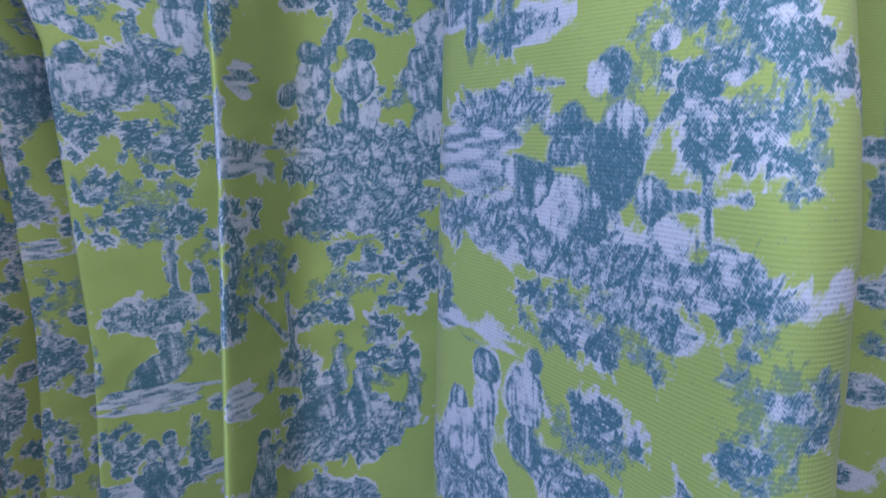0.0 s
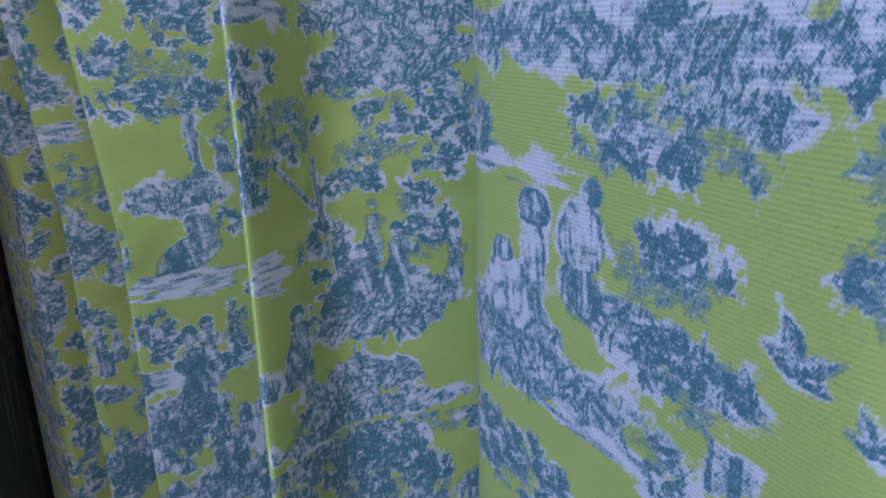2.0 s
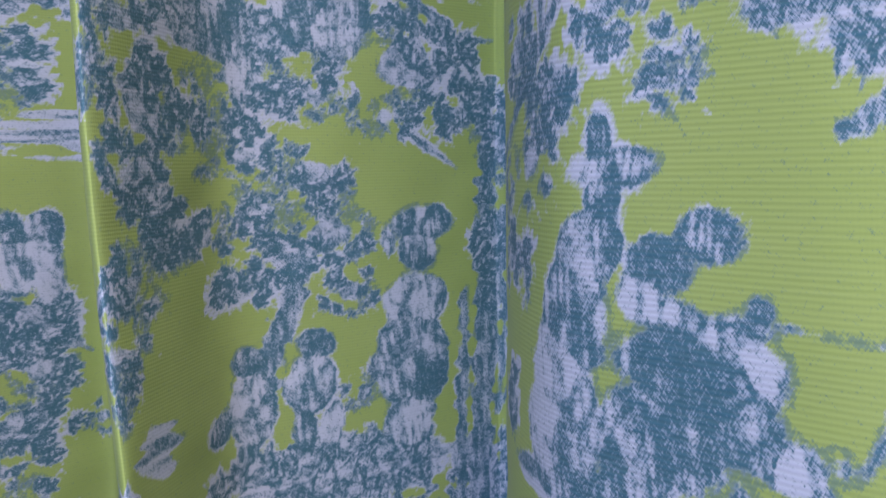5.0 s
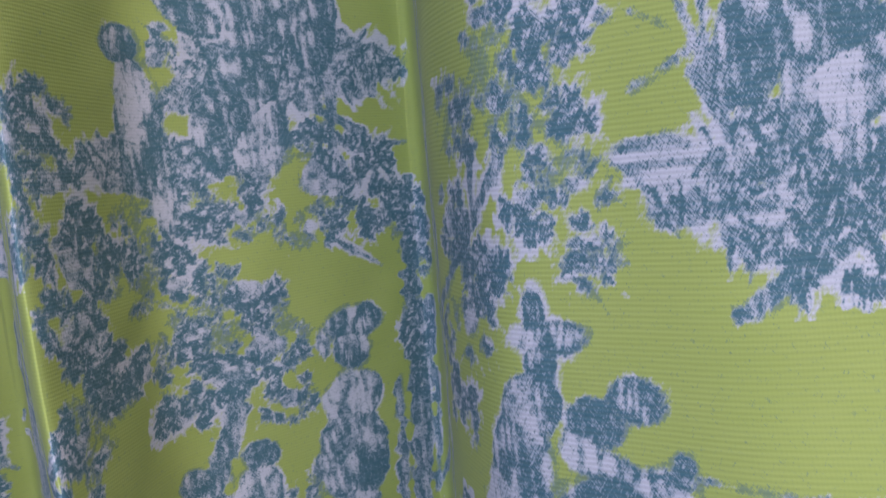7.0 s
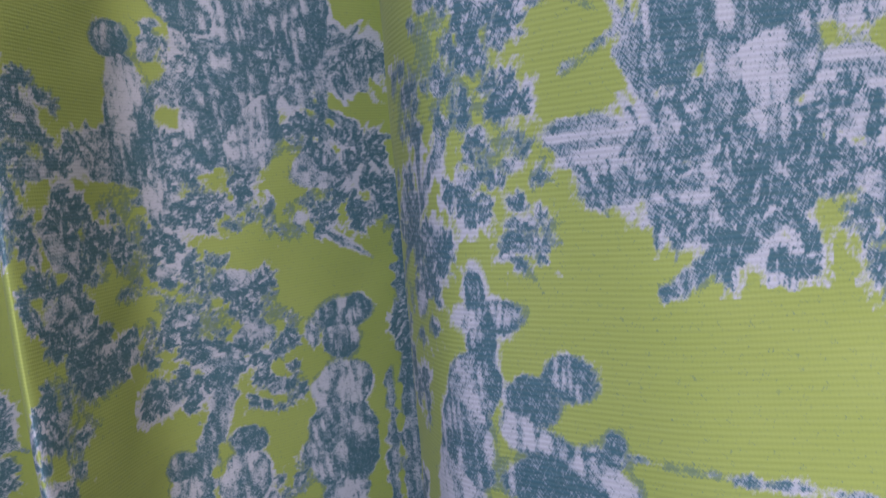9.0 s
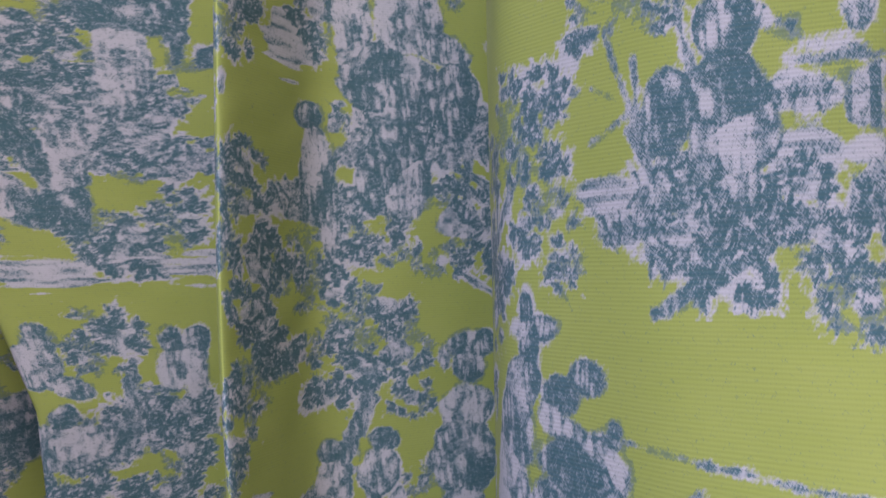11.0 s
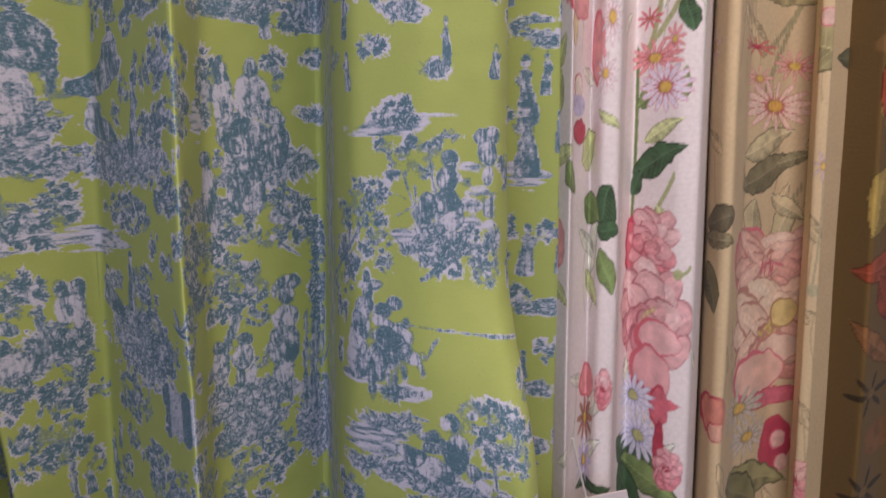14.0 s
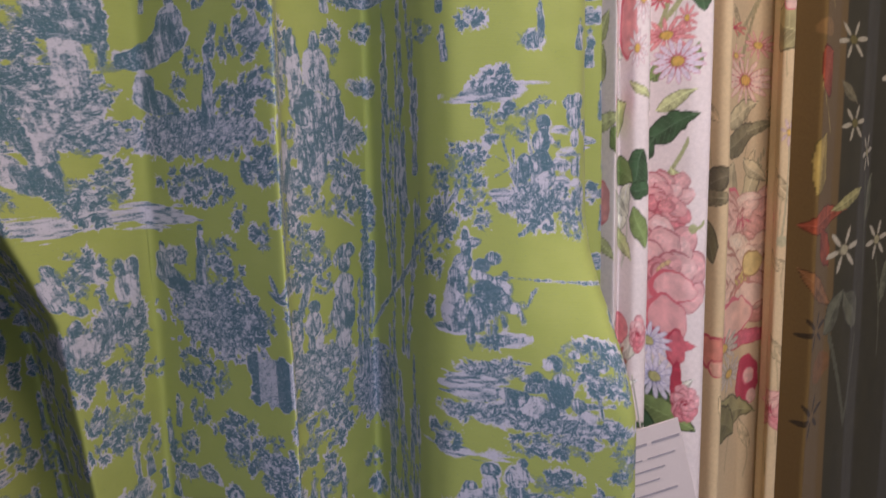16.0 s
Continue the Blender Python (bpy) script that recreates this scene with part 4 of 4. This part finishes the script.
    def peony(self, s, z, rs, rz, pale, deep, heart, seed):
        """A full bloom: rings of cupped petals, dark between, pale at their lips, over a few dark leaves."""
        r = random.Random(seed)
        for ring, n, size in ((0.74, 9, 0.44), (0.44, 7, 0.40), (0.15, 3, 0.30)):
            for k in range(n):
                a = 2 * math.pi * (k + r.random() * 0.6) / n + ring
                low = 0.5 - 0.5 * math.sin(a)
                t = min(1.0, max(0.0, 0.15 + 0.45 * low + r.uniform(-0.2, 0.3)))
                tone = tuple(p + (d - p) * t for p, d in zip(pale, deep))
                x, y = s + ring * rs * math.cos(a), z + ring * rz * math.sin(a)
                g = size * r.uniform(0.85, 1.2)
                self.oval(x, y, g * rs * 1.2, g * rz * 0.85, 0.6 * math.sin(2 * a), tuple(0.86 * v for v in tone), tuple(0.62 * d + 0.12 * v for d, v in zip(deep, tone)))
                self.oval(x + 0.10 * rs * math.cos(a), y + 0.07 * rz * math.sin(a) + 0.02 * rz, g * rs * 0.95, g * rz * 0.58, 0.6 * math.sin(2 * a), tone)
                self.oval(x + 0.20 * rs * math.cos(a), y + 0.12 * rz * math.sin(a) + 0.03 * rz, g * rs * 0.6, g * rz * 0.22, 0.6 * math.sin(2 * a), tuple(min(0.9, 1.05 * v + 0.05) for v in tone))
        for k in range(9):
            self.oval(s + r.uniform(-0.24, 0.24) * rs, z + r.uniform(-0.18, 0.16) * rz, 0.10 * rs, 0.05 * rz, r.random() * 3, heart, tuple(0.5 * v for v in heart))


PINK, DEEP, ROSE = (0.80, 0.36, 0.36), (0.52, 0.05, 0.09), (0.68, 0.16, 0.20)
GREEN, DARKGREEN, PALEGREEN = (0.16, 0.23, 0.075), (0.035, 0.085, 0.035), (0.42, 0.45, 0.22)
HEART = (0.70, 0.46, 0.10)



def flowered(name, corners, spans, ground, paint, mat, label, soften=0.004, rise=0.0013):
    s, z = columns(*spans), rows_between(1.04, 1.70, rise)
    g = ground(s, z)
    paint(g)
    along = lengths(corners)
    xy = plan_line(corners, along, s, soften)
    a, h = np.meshgrid(s, z)
    wave = 0.0022 * (grain(a, h * 0.4, 0.06, 60) - 0.5)
    xy = xy[None] + wave[..., None] * np.array([0.4, -1.0])
    ob = cloth(name, s, z, np.concatenate([xy, h[..., None]], -1), "tint", g.rgb, mat)
    return tagged(ob, label, "fabric", "hanging fabric lengths")


def white_bouquets(g):
    g.shadows(0.02, 0.27, 1.10, 1.60, 22, 81, (0.60, 0.60, 0.50))
    g.stem(0.2216, 1.5820, 0.2096, 1.5360, 0.002, 0.0021, PALEGREEN)
    g.stem(0.2368, 1.5660, 0.2080, 1.5360, 0.002, 0.0017, PALEGREEN)
    g.stem(0.1968, 1.5300, 0.1944, 1.4000, 0.002, 0.0022, GREEN)
    g.stem(0.2384, 1.4400, 0.2144, 1.4040, 0.002, 0.0013, PALEGREEN)
    g.stem(0.2448, 1.3640, 0.2544, 1.3720, 0.002, 0.0009, PALEGREEN)
    g.leaf(0.2248, 1.4740, 0.0207, 0.0068, 0.36, PALEGREEN)
    g.leaf(0.2112, 1.5020, 0.0162, 0.0082, 0.55, GREEN)
    g.leaf(0.2208, 1.4520, 0.0287, 0.0118, 0.32, DARKGREEN)
    g.leaf(0.2000, 1.4340, 0.0124, 0.0074, 0.87, DARKGREEN)
    g.leaf(0.2312, 1.4060, 0.0155, 0.0055, -1.02, PALEGREEN)
    g.leaf(0.2456, 1.5580, 0.0150, 0.0080, 1.74, DARKGREEN)
    g.leaf(0.2448, 1.5080, 0.0126, 0.0042, 1.47, GREEN)
    g.leaf(0.1128, 1.4200, 0.0161, 0.0125, 1.13, DARKGREEN)
    g.leaf(0.1160, 1.4020, 0.0130, 0.0074, -0.15, DARKGREEN)
    g.leaf(0.1144, 1.3720, 0.0182, 0.0093, -1.28, GREEN)
    g.leaf(0.1160, 1.4800, 0.0152, 0.0038, -0.54, PALEGREEN)
    g.leaf(0.0136, 1.5260, 0.0142, 0.0063, 0.97, PALEGREEN)
    g.leaf(0.0096, 1.4980, 0.0165, 0.0087, 1.23, PALEGREEN)
    g.leaf(0.0184, 1.4560, 0.0229, 0.0068, 0.14, PALEGREEN)
    g.leaf(0.0824, 1.4600, 0.0188, 0.0133, 0.52, PALEGREEN)
    g.leaf(0.0376, 1.4400, 0.0184, 0.0110, -0.74, GREEN)
    g.leaf(0.0904, 1.4160, 0.0190, 0.0134, -0.52, GREEN)
    g.leaf(0.0176, 1.3600, 0.0160, 0.0058, -0.66, PALEGREEN)
    g.leaf(0.0920, 1.3580, 0.0200, 0.0075, -0.80, PALEGREEN)
    g.leaf(0.2088, 1.2080, 0.0479, 0.0187, -0.50, DARKGREEN)
    g.leaf(0.2192, 1.1980, 0.0347, 0.0147, -0.34, GREEN)
    g.leaf(0.1968, 1.1800, 0.0322, 0.0166, -0.99, DARKGREEN)
    g.leaf(0.0976, 1.2060, 0.0340, 0.0052, 0.00, DARKGREEN)
    g.oval(0.0488, 1.5600, 0.0279, 0.0132, 0, PINK, ROSE)
    g.oval(0.0984, 1.5320, 0.0130, 0.0268, 0, PINK, ROSE)
    g.oval(0.0416, 1.5400, 0.0104, 0.0115, 0, (0.80,0.68,0.38), (0.4,0.12,0.1))
    g.oval(0.0560, 1.5020, 0.0095, 0.0103, 0, (0.82,0.72,0.62), DEEP)
    g.oval(0.0568, 1.4900, 0.0143, 0.0080, 0, (0.55,0.50,0.68))
    g.oval(0.0600, 1.4720, 0.0145, 0.0089, 0, DEEP, (0.3,0.03,0.06))
    g.oval(0.0136, 1.3940, 0.0103, 0.0176, 0, PINK, ROSE)
    g.daisy(0.1160, 1.5500, 0.0104, 0.0182, (0.82,0.74,0.74), (0.5,0.16,0.2), HEART, 11)
    g.daisy(0.1112, 1.5120, 0.0107, 0.0136, (0.82,0.74,0.74), (0.5,0.16,0.2), HEART, 11)
    g.daisy(0.2088, 1.5580, 0.0132, 0.0079, ROSE, DEEP, (0.5,0.12,0.08), 9)
    g.daisy(0.2152, 1.5280, 0.0264, 0.0139, PINK, DEEP, HEART, 13)
    g.daisy(0.2344, 1.5400, 0.0093, 0.0110, PINK, DEEP, HEART, 9)
    g.daisy(0.2264, 1.5060, 0.0245, 0.0181, (0.80,0.70,0.80), DEEP, HEART, 15)
    g.oval(0.2000, 1.3820, 0.0173, 0.0274, 0, ROSE, DEEP)
    g.peony(0.2192, 1.3880, 0.0235, 0.0231, (0.87,0.62,0.60), ROSE, PINK, 5)
    g.peony(0.2176, 1.3300, 0.0336, 0.0433, (0.88,0.63,0.60), (0.64,0.20,0.24), (0.74,0.58,0.30), 8)
    g.oval(0.2264, 1.3140, 0.0235, 0.0152, 0, (0.86,0.52,0.51), ROSE)
    g.oval(0.2200, 1.2840, 0.0224, 0.0236, 0, (0.84,0.46,0.46), ROSE)
    g.oval(0.2064, 1.2700, 0.0120, 0.0056, 0, DEEP)
    g.oval(0.2240, 1.2640, 0.0245, 0.0063, 0, ROSE, DEEP)
    g.oval(0.2320, 1.2600, 0.0096, 0.0179, 0, ROSE, DEEP)
    g.daisy(0.2032, 1.2620, 0.0240, 0.0168, (0.76,0.74,0.84), (0.36,0.36,0.58), (0.5,0.5,0.2), 15)
    g.daisy(0.2104, 1.2300, 0.0276, 0.0195, (0.76,0.74,0.84), (0.36,0.36,0.58), (0.5,0.5,0.2), 15)
    g.oval(0.2336, 1.2260, 0.0059, 0.0234, 0, DEEP, (0.4,0.02,0.06))
    g.peony(0.1152, 1.2840, 0.0075, 0.0142, (0.84,0.55,0.55), ROSE, DEEP, 2)
    g.peony(0.2416, 1.2120, 0.0107, 0.0161, (0.84,0.50,0.52), ROSE, DEEP, 3)
    g.daisy(0.0848, 1.2560, 0.0183, 0.0174, (0.5,0.22,0.15), (0.25,0.05,0.04), HEART, 9)
    g.oval(0.0864, 1.2860, 0.0177, 0.0130, 0, PINK, ROSE)
    g.daisy(0.0840, 1.2220, 0.0184, 0.0175, (0.72,0.64,0.80), (0.4,0.3,0.5), HEART, 9)
    g.oval(0.2456, 1.3660, 0.0036, 0.0039, 0, PALEGREEN)


def cream_bouquets(g):
    g.shadows(0.05, 0.36, 1.10, 1.60, 40, 84, (0.46, 0.36, 0.20))
    g.stem(0.2464, 1.5900, 0.1920, 1.5060, 0.002, 0.0021, (0.36,0.31,0.16))
    g.stem(0.2352, 1.5740, 0.1904, 1.5400, 0.002, 0.0016, (0.36,0.31,0.16))
    g.stem(0.2576, 1.4260, 0.1984, 1.3640, 0.002, 0.0016, (0.40,0.34,0.19))
    g.stem(0.3336, 1.4300, 0.3280, 1.3380, 0.002, 0.0010, (0.40,0.36,0.22))
    g.leaf(0.2208, 1.5940, 0.0542, 0.0101, -0.09, (0.36,0.30,0.14))
    g.leaf(0.2064, 1.4400, 0.0483, 0.0147, 0.21, (0.16,0.14,0.07))
    g.leaf(0.2472, 1.4520, 0.0285, 0.0066, 0.14, (0.24,0.21,0.11))
    g.leaf(0.2056, 1.4660, 0.0428, 0.0120, 0.24, (0.42,0.36,0.20))
    g.leaf(0.2376, 1.3920, 0.0280, 0.0159, 0.82, (0.42,0.36,0.20))
    g.leaf(0.1856, 1.4000, 0.0183, 0.0179, 1.20, (0.44,0.37,0.21))
    g.leaf(0.2408, 1.4080, 0.0281, 0.0092, -0.51, (0.44,0.37,0.21))
    g.leaf(0.0912, 1.4040, 0.0273, 0.0132, 0.13, (0.12,0.10,0.055))
    g.leaf(0.0896, 1.3880, 0.0277, 0.0078, -0.08, (0.18,0.15,0.08))
    g.leaf(0.0776, 1.3480, 0.0239, 0.0175, -1.13, (0.15,0.13,0.06))
    g.oval(0.0912, 1.2440, 0.0277, 0.0162, 0, (0.70,0.27,0.19), DEEP)
    g.oval(0.0992, 1.2300, 0.0133, 0.0085, 0, (0.76,0.42,0.30), DEEP)
    g.daisy(0.0632, 1.5420, 0.0198, 0.0160, (0.66,0.50,0.40), (0.4,0.2,0.15), HEART, 9)
    g.daisy(0.1768, 1.5460, 0.0325, 0.0079, (0.62,0.18,0.14), DEEP, DEEP, 9)
    g.daisy(0.2408, 1.5340, 0.0304, 0.0137, (0.76,0.42,0.34), DEEP, HEART, 11)
    g.daisy(0.1856, 1.5200, 0.0249, 0.0110, (0.76,0.46,0.36), DEEP, HEART, 9)
    g.daisy(0.2136, 1.4980, 0.0528, 0.0217, (0.80,0.58,0.46), DEEP, (0.72,0.40,0.08), 15)
    g.oval(0.1752, 1.3660, 0.0456, 0.0304, 0, (0.72,0.38,0.30), ROSE)
    g.peony(0.2224, 1.3560, 0.0648, 0.0266, (0.85,0.62,0.48), (0.66,0.26,0.21), ROSE, 12)
    g.peony(0.2232, 1.2960, 0.0624, 0.0452, (0.85,0.66,0.48), (0.64,0.26,0.20), (0.70,0.54,0.18), 9)
    g.oval(0.2440, 1.3100, 0.0192, 0.0142, 0, (0.72,0.56,0.22), (0.45,0.25,0.1))
    g.oval(0.2376, 1.2760, 0.0373, 0.0153, 0, (0.84,0.62,0.47), (0.6,0.26,0.2))
    g.oval(0.2032, 1.2560, 0.0481, 0.0234, 0, (0.82,0.52,0.40), ROSE)
    g.oval(0.2296, 1.2300, 0.0600, 0.0088, 0, ROSE, DEEP)
    g.daisy(0.1752, 1.2300, 0.0466, 0.0186, (0.60,0.52,0.42), (0.3,0.26,0.18), HEART, 13)
    g.daisy(0.1944, 1.2000, 0.0384, 0.0180, (0.60,0.52,0.42), (0.3,0.26,0.18), HEART, 13)
    g.oval(0.2416, 1.1800, 0.0224, 0.0300, 0, DEEP)
    g.oval(0.2472, 1.1860, 0.0096, 0.0100, 0, (0.78,0.46,0.38), ROSE)
    g.oval(0.2528, 1.1620, 0.0080, 0.0090, 0, (0.78,0.50,0.40), ROSE)
    g.leaf(0.2008, 1.1560, 0.0619, 0.0185, -0.25, (0.24,0.22,0.09))
    g.leaf(0.1848, 1.1480, 0.0405, 0.0213, -0.60, (0.14,0.13,0.05))
    g.leaf(0.3240, 1.5460, 0.0375, 0.0243, -0.52, (0.32,0.28,0.13))
    g.oval(0.3288, 1.5700, 0.0107, 0.0079, 0, (0.74,0.50,0.42), ROSE)
    g.daisy(0.3328, 1.4460, 0.0107, 0.0131, (0.60,0.45,0.42), (0.35,0.22,0.2), HEART, 7)
    g.oval(0.3296, 1.3380, 0.0072, 0.0056, 0, (0.46,0.42,0.25))
    g.peony(0.3184, 1.1620, 0.0383, 0.0181, (0.74,0.48,0.38), ROSE, DEEP, 7)
    g.leaf(0.5072, 1.5540, 0.0515, 0.0155, 0.07, (0.09,0.09,0.045))
    g.peony(0.5176, 1.4680, 0.0181, 0.0341, (0.60,0.20,0.14), (0.42,0.07,0.06), ROSE, 14)
    g.oval(0.4992, 1.4360, 0.0240, 0.0241, 0, (0.45,0.09,0.07), (0.2,0.04,0.03))
    g.leaf(0.5208, 1.2860, 0.0304, 0.0137, 0.79, (0.2,0.16,0.08))


def olive_sprays(g):
    g.stem(0.1816, 1.4980, 0.2232, 1.4480, 0.002, 0.0011, (0.36,0.26,0.08))
    g.stem(0.1800, 1.6000, 0.2160, 1.5820, 0.002, 0.0011, (0.36,0.26,0.08))
    g.leaf(0.2008, 1.5140, 0.0265, 0.0287, 0.74, (0.26,0.05,0.02))
    g.oval(0.1912, 1.5580, 0.0256, 0.0099, 0, (0.26,0.15,0.05))
    g.leaf(0.1944, 1.4120, 0.0378, 0.0268, 1.08, (0.32,0.23,0.06))
    g.leaf(0.2224, 1.3480, 0.0695, 0.0144, 0.06, (0.28,0.06,0.025))
    g.leaf(0.2296, 1.3120, 0.0339, 0.0207, -0.89, (0.26,0.05,0.02))
    g.leaf(0.2112, 1.2660, 0.0635, 0.0137, -0.49, (0.20,0.09,0.03))
    g.daisy(0.2024, 1.2200, 0.0457, 0.0211, (0.045,0.03,0.015), (0.03,0.02,0.01), (0.2,0.12,0.04), 6)
    g.daisy(0.2048, 1.1160, 0.0465, 0.0239, (0.045,0.03,0.015), (0.03,0.02,0.01), (0.2,0.12,0.04), 6)
    g.oval(0.2312, 1.1700, 0.0364, 0.0182, 0, (0.22,0.10,0.03))
    g.daisy(0.2888, 1.5520, 0.0431, 0.0217, (0.50,0.44,0.30), (0.2,0.17,0.1), (0.16,0.13,0.03), 6)
    g.daisy(0.3056, 1.4560, 0.0347, 0.0210, (0.50,0.44,0.30), (0.2,0.17,0.1), (0.16,0.13,0.03), 6)
    g.daisy(0.2920, 1.3040, 0.0480, 0.0275, (0.56,0.50,0.36), (0.2,0.17,0.1), (0.45,0.40,0.24), 6)
    g.leaf(0.2872, 1.4920, 0.0281, 0.0084, -0.52, (0.13,0.11,0.055))
    g.leaf(0.3040, 1.3660, 0.0518, 0.0082, 0.21, (0.30,0.27,0.10))
    g.leaf(0.2728, 1.2300, 0.0353, 0.0175, 0.66, (0.10,0.10,0.06))
    g.leaf(0.3312, 1.2260, 0.0451, 0.0258, 2.40, (0.10,0.10,0.06))
    g.stem(0.2656, 1.2000, 0.3224, 1.0800, 0.002, 0.0031, (0.10,0.10,0.06))
    g.stem(0.3656, 1.1780, 0.3224, 1.0800, 0.002, 0.0034, (0.10,0.10,0.06))
    for s, z, k in ((0.38, 1.42, 0.9), (0.45, 1.30, 1.0), (0.47, 1.52, 1.1), (0.56, 1.40, 1.0), (0.66, 1.27, 1.0), (0.72, 1.48, 1.0)):
        g.daisy(s, z, 0.034 * k, 0.026 * k, (0.54, 0.48, 0.34), (0.2, 0.17, 0.1), (0.40, 0.35, 0.18), 6)
        g.leaf(s + 0.03, z - 0.06, 0.035, 0.012, 1.2, (0.11, 0.11, 0.06))
        g.stem(s, z - 0.03, s + 0.02, z - 0.16, 0.006, 0.0016, (0.11, 0.11, 0.06))


def olive_ground(s, z):
    """Tan border, then dark olive field; both colours are lowered to include cast shade."""
    g = Ground(s, z, (0.040, 0.035, 0.014), 0.3, 44)
    m = np.clip((0.2712 - g.a) / 0.004, 0, 1)[..., None]
    g.rgb = g.rgb * (1 - m) + np.array((0.17, 0.105, 0.033)) * m
    return g


flowered("curtain_fabric", [(0.2650, -0.1480), (0.2560, -0.1780), (0.2671, -0.1680), (0.3020, -0.1500), (0.2904, -0.1720), (0.3003, -0.1800), (0.3378, -0.1500), (0.3584, -0.1400), (0.3554, -0.1650), (0.3545, -0.1880), (0.3638, -0.2000), (0.4411, -0.1500), (0.5114, -0.1000)], ((0, 0.4357, 0.0010),), lambda s, z: Ground(s, z, (0.84, 0.76, 0.74)), white_bouquets, CHINTZ,
         "white cotton with pink peonies and green leaves in narrow folds")
flowered("curtain_fabric", [(0.4797, -0.12), (0.4294, -0.16), (0.4106, -0.186), (0.414, -0.194), (0.4723, -0.165), (0.5364, -0.16), (0.5696, -0.168), (0.5222, -0.195), (0.5292, -0.206), (0.55, -0.175), (0.61, -0.152), (0.69, -0.155), (0.73, -0.1)], ((0, 0.5857, 0.0012),), lambda s, z: Ground(s, z, (0.66, 0.51, 0.29)), cream_bouquets, CREAM,
         "cream cotton with faded peonies and brown leaves, hanging in folds")
flowered("curtain_fabric", [(0.74, -0.06), (0.66, -0.13), (0.63, -0.198), (0.7, -0.19), (0.78, -0.196), (0.86, -0.185), (0.96, -0.195), (1.18, -0.17), (1.53, -0.16), (2.15, -0.14)], ((0, 0.9, 0.0028), (0.9, 1.7043, 0.02)), olive_ground, olive_sprays, OLIVE,
         "dark olive linen with white blossoms and a tan scroll border, hanging")


def dark_scrawl(g):
    t = grain(g.a, g.b, 0.012, 70) * 0.6 + grain(g.a, g.b, 0.004, 71) * 0.4
    m = np.clip((t - 0.55) / 0.05, 0, 1)[..., None]
    g.rgb = g.rgb * (1 - m) + np.array((0.16, 0.13, 0.05)) * m


# its last front fold is drawn forward, out of view, to shade the toile's left
flowered("curtain_fabric", [(-0.62, 0.05), (-0.50, -0.10), (-0.42, 0.02), (-0.34, -0.14), (-0.28, -0.02), (-0.222, -0.20), (-0.198, 0.02), (-0.205, 0.11), (-0.245, 0.21), (-0.30, 0.33)], ((0, 1.389, 0.003),),
         lambda s, z: Ground(s, z, (0.030, 0.026, 0.022), 0.3, 45), dark_scrawl, DARK, "dark brown linen with a tangled ochre pattern, hanging", rise=0.004)


# ---- price tag pinned at the edge of the flowered cloth ----


def part(name, bm, material, parent, label=""):
    me = bpy.data.meshes.new(name)
    bm.to_mesh(me)
    bm.free()
    me.materials.append(material)
    ob = new(name, me)
    ob.parent = parent
    if label:
        ob["label"] = label
    return ob


def slab(x0, x1, y0, y1, z0, z1, bevel=0.0):
    bm = bmesh.new()
    bmesh.ops.create_cube(bm, size=1.0)
    for v in bm.verts:
        v.co = ((x0 + x1) / 2 + v.co.x * (x1 - x0), (y0 + y1) / 2 + v.co.y * (y1 - y0), (z0 + z1) / 2 + v.co.z * (z1 - z0))
    if bevel:
        bmesh.ops.bevel(bm, geom=bm.edges[:], offset=bevel, segments=2, affect="EDGES")
    return bm


def price_tag(m):
    tag = new("price_tag")
    tag.matrix_world = m
    tagged(tag, "pale pink card price tag with grey print, pinned to cloth", "price tag")
    part("card", slab(0, 0.058, -0.0006, 0.0006, -0.10, 0, 0.0004), CARD, tag)
    lines = ((0.006, 0.030, 0.012, 0.0035), (0.034, 0.056, 0.012, 0.0035), (0.006, 0.024, 0.024, 0.002), (0.028, 0.050, 0.024, 0.002),
             (0.006, 0.040, 0.033, 0.002), (0.006, 0.034, 0.042, 0.002), (0.006, 0.046, 0.052, 0.003), (0.006, 0.028, 0.064, 0.002))
    for x0, x1, z, h in lines:
        part("print_line", slab(x0, x1, -0.0011, -0.0007, -z - 0.55 * h, -z), PRINT_INK, tag)
    bm = bmesh.new()
    bmesh.ops.create_cone(bm, segments=8, radius1=0.0007, radius2=0.0007, depth=0.05, cap_ends=True)
    bmesh.ops.transform(bm, matrix=Matrix.Translation((0.031, 0.004, 0.018)) @ Matrix.Rotation(0.2, 4, "X"), verts=bm.verts)
    part("string", bm, STRING, tag, "thin cream string")
    return tag


price_tag(pose(0.2200, -0.1930, 1.222, 0, -14, -38))
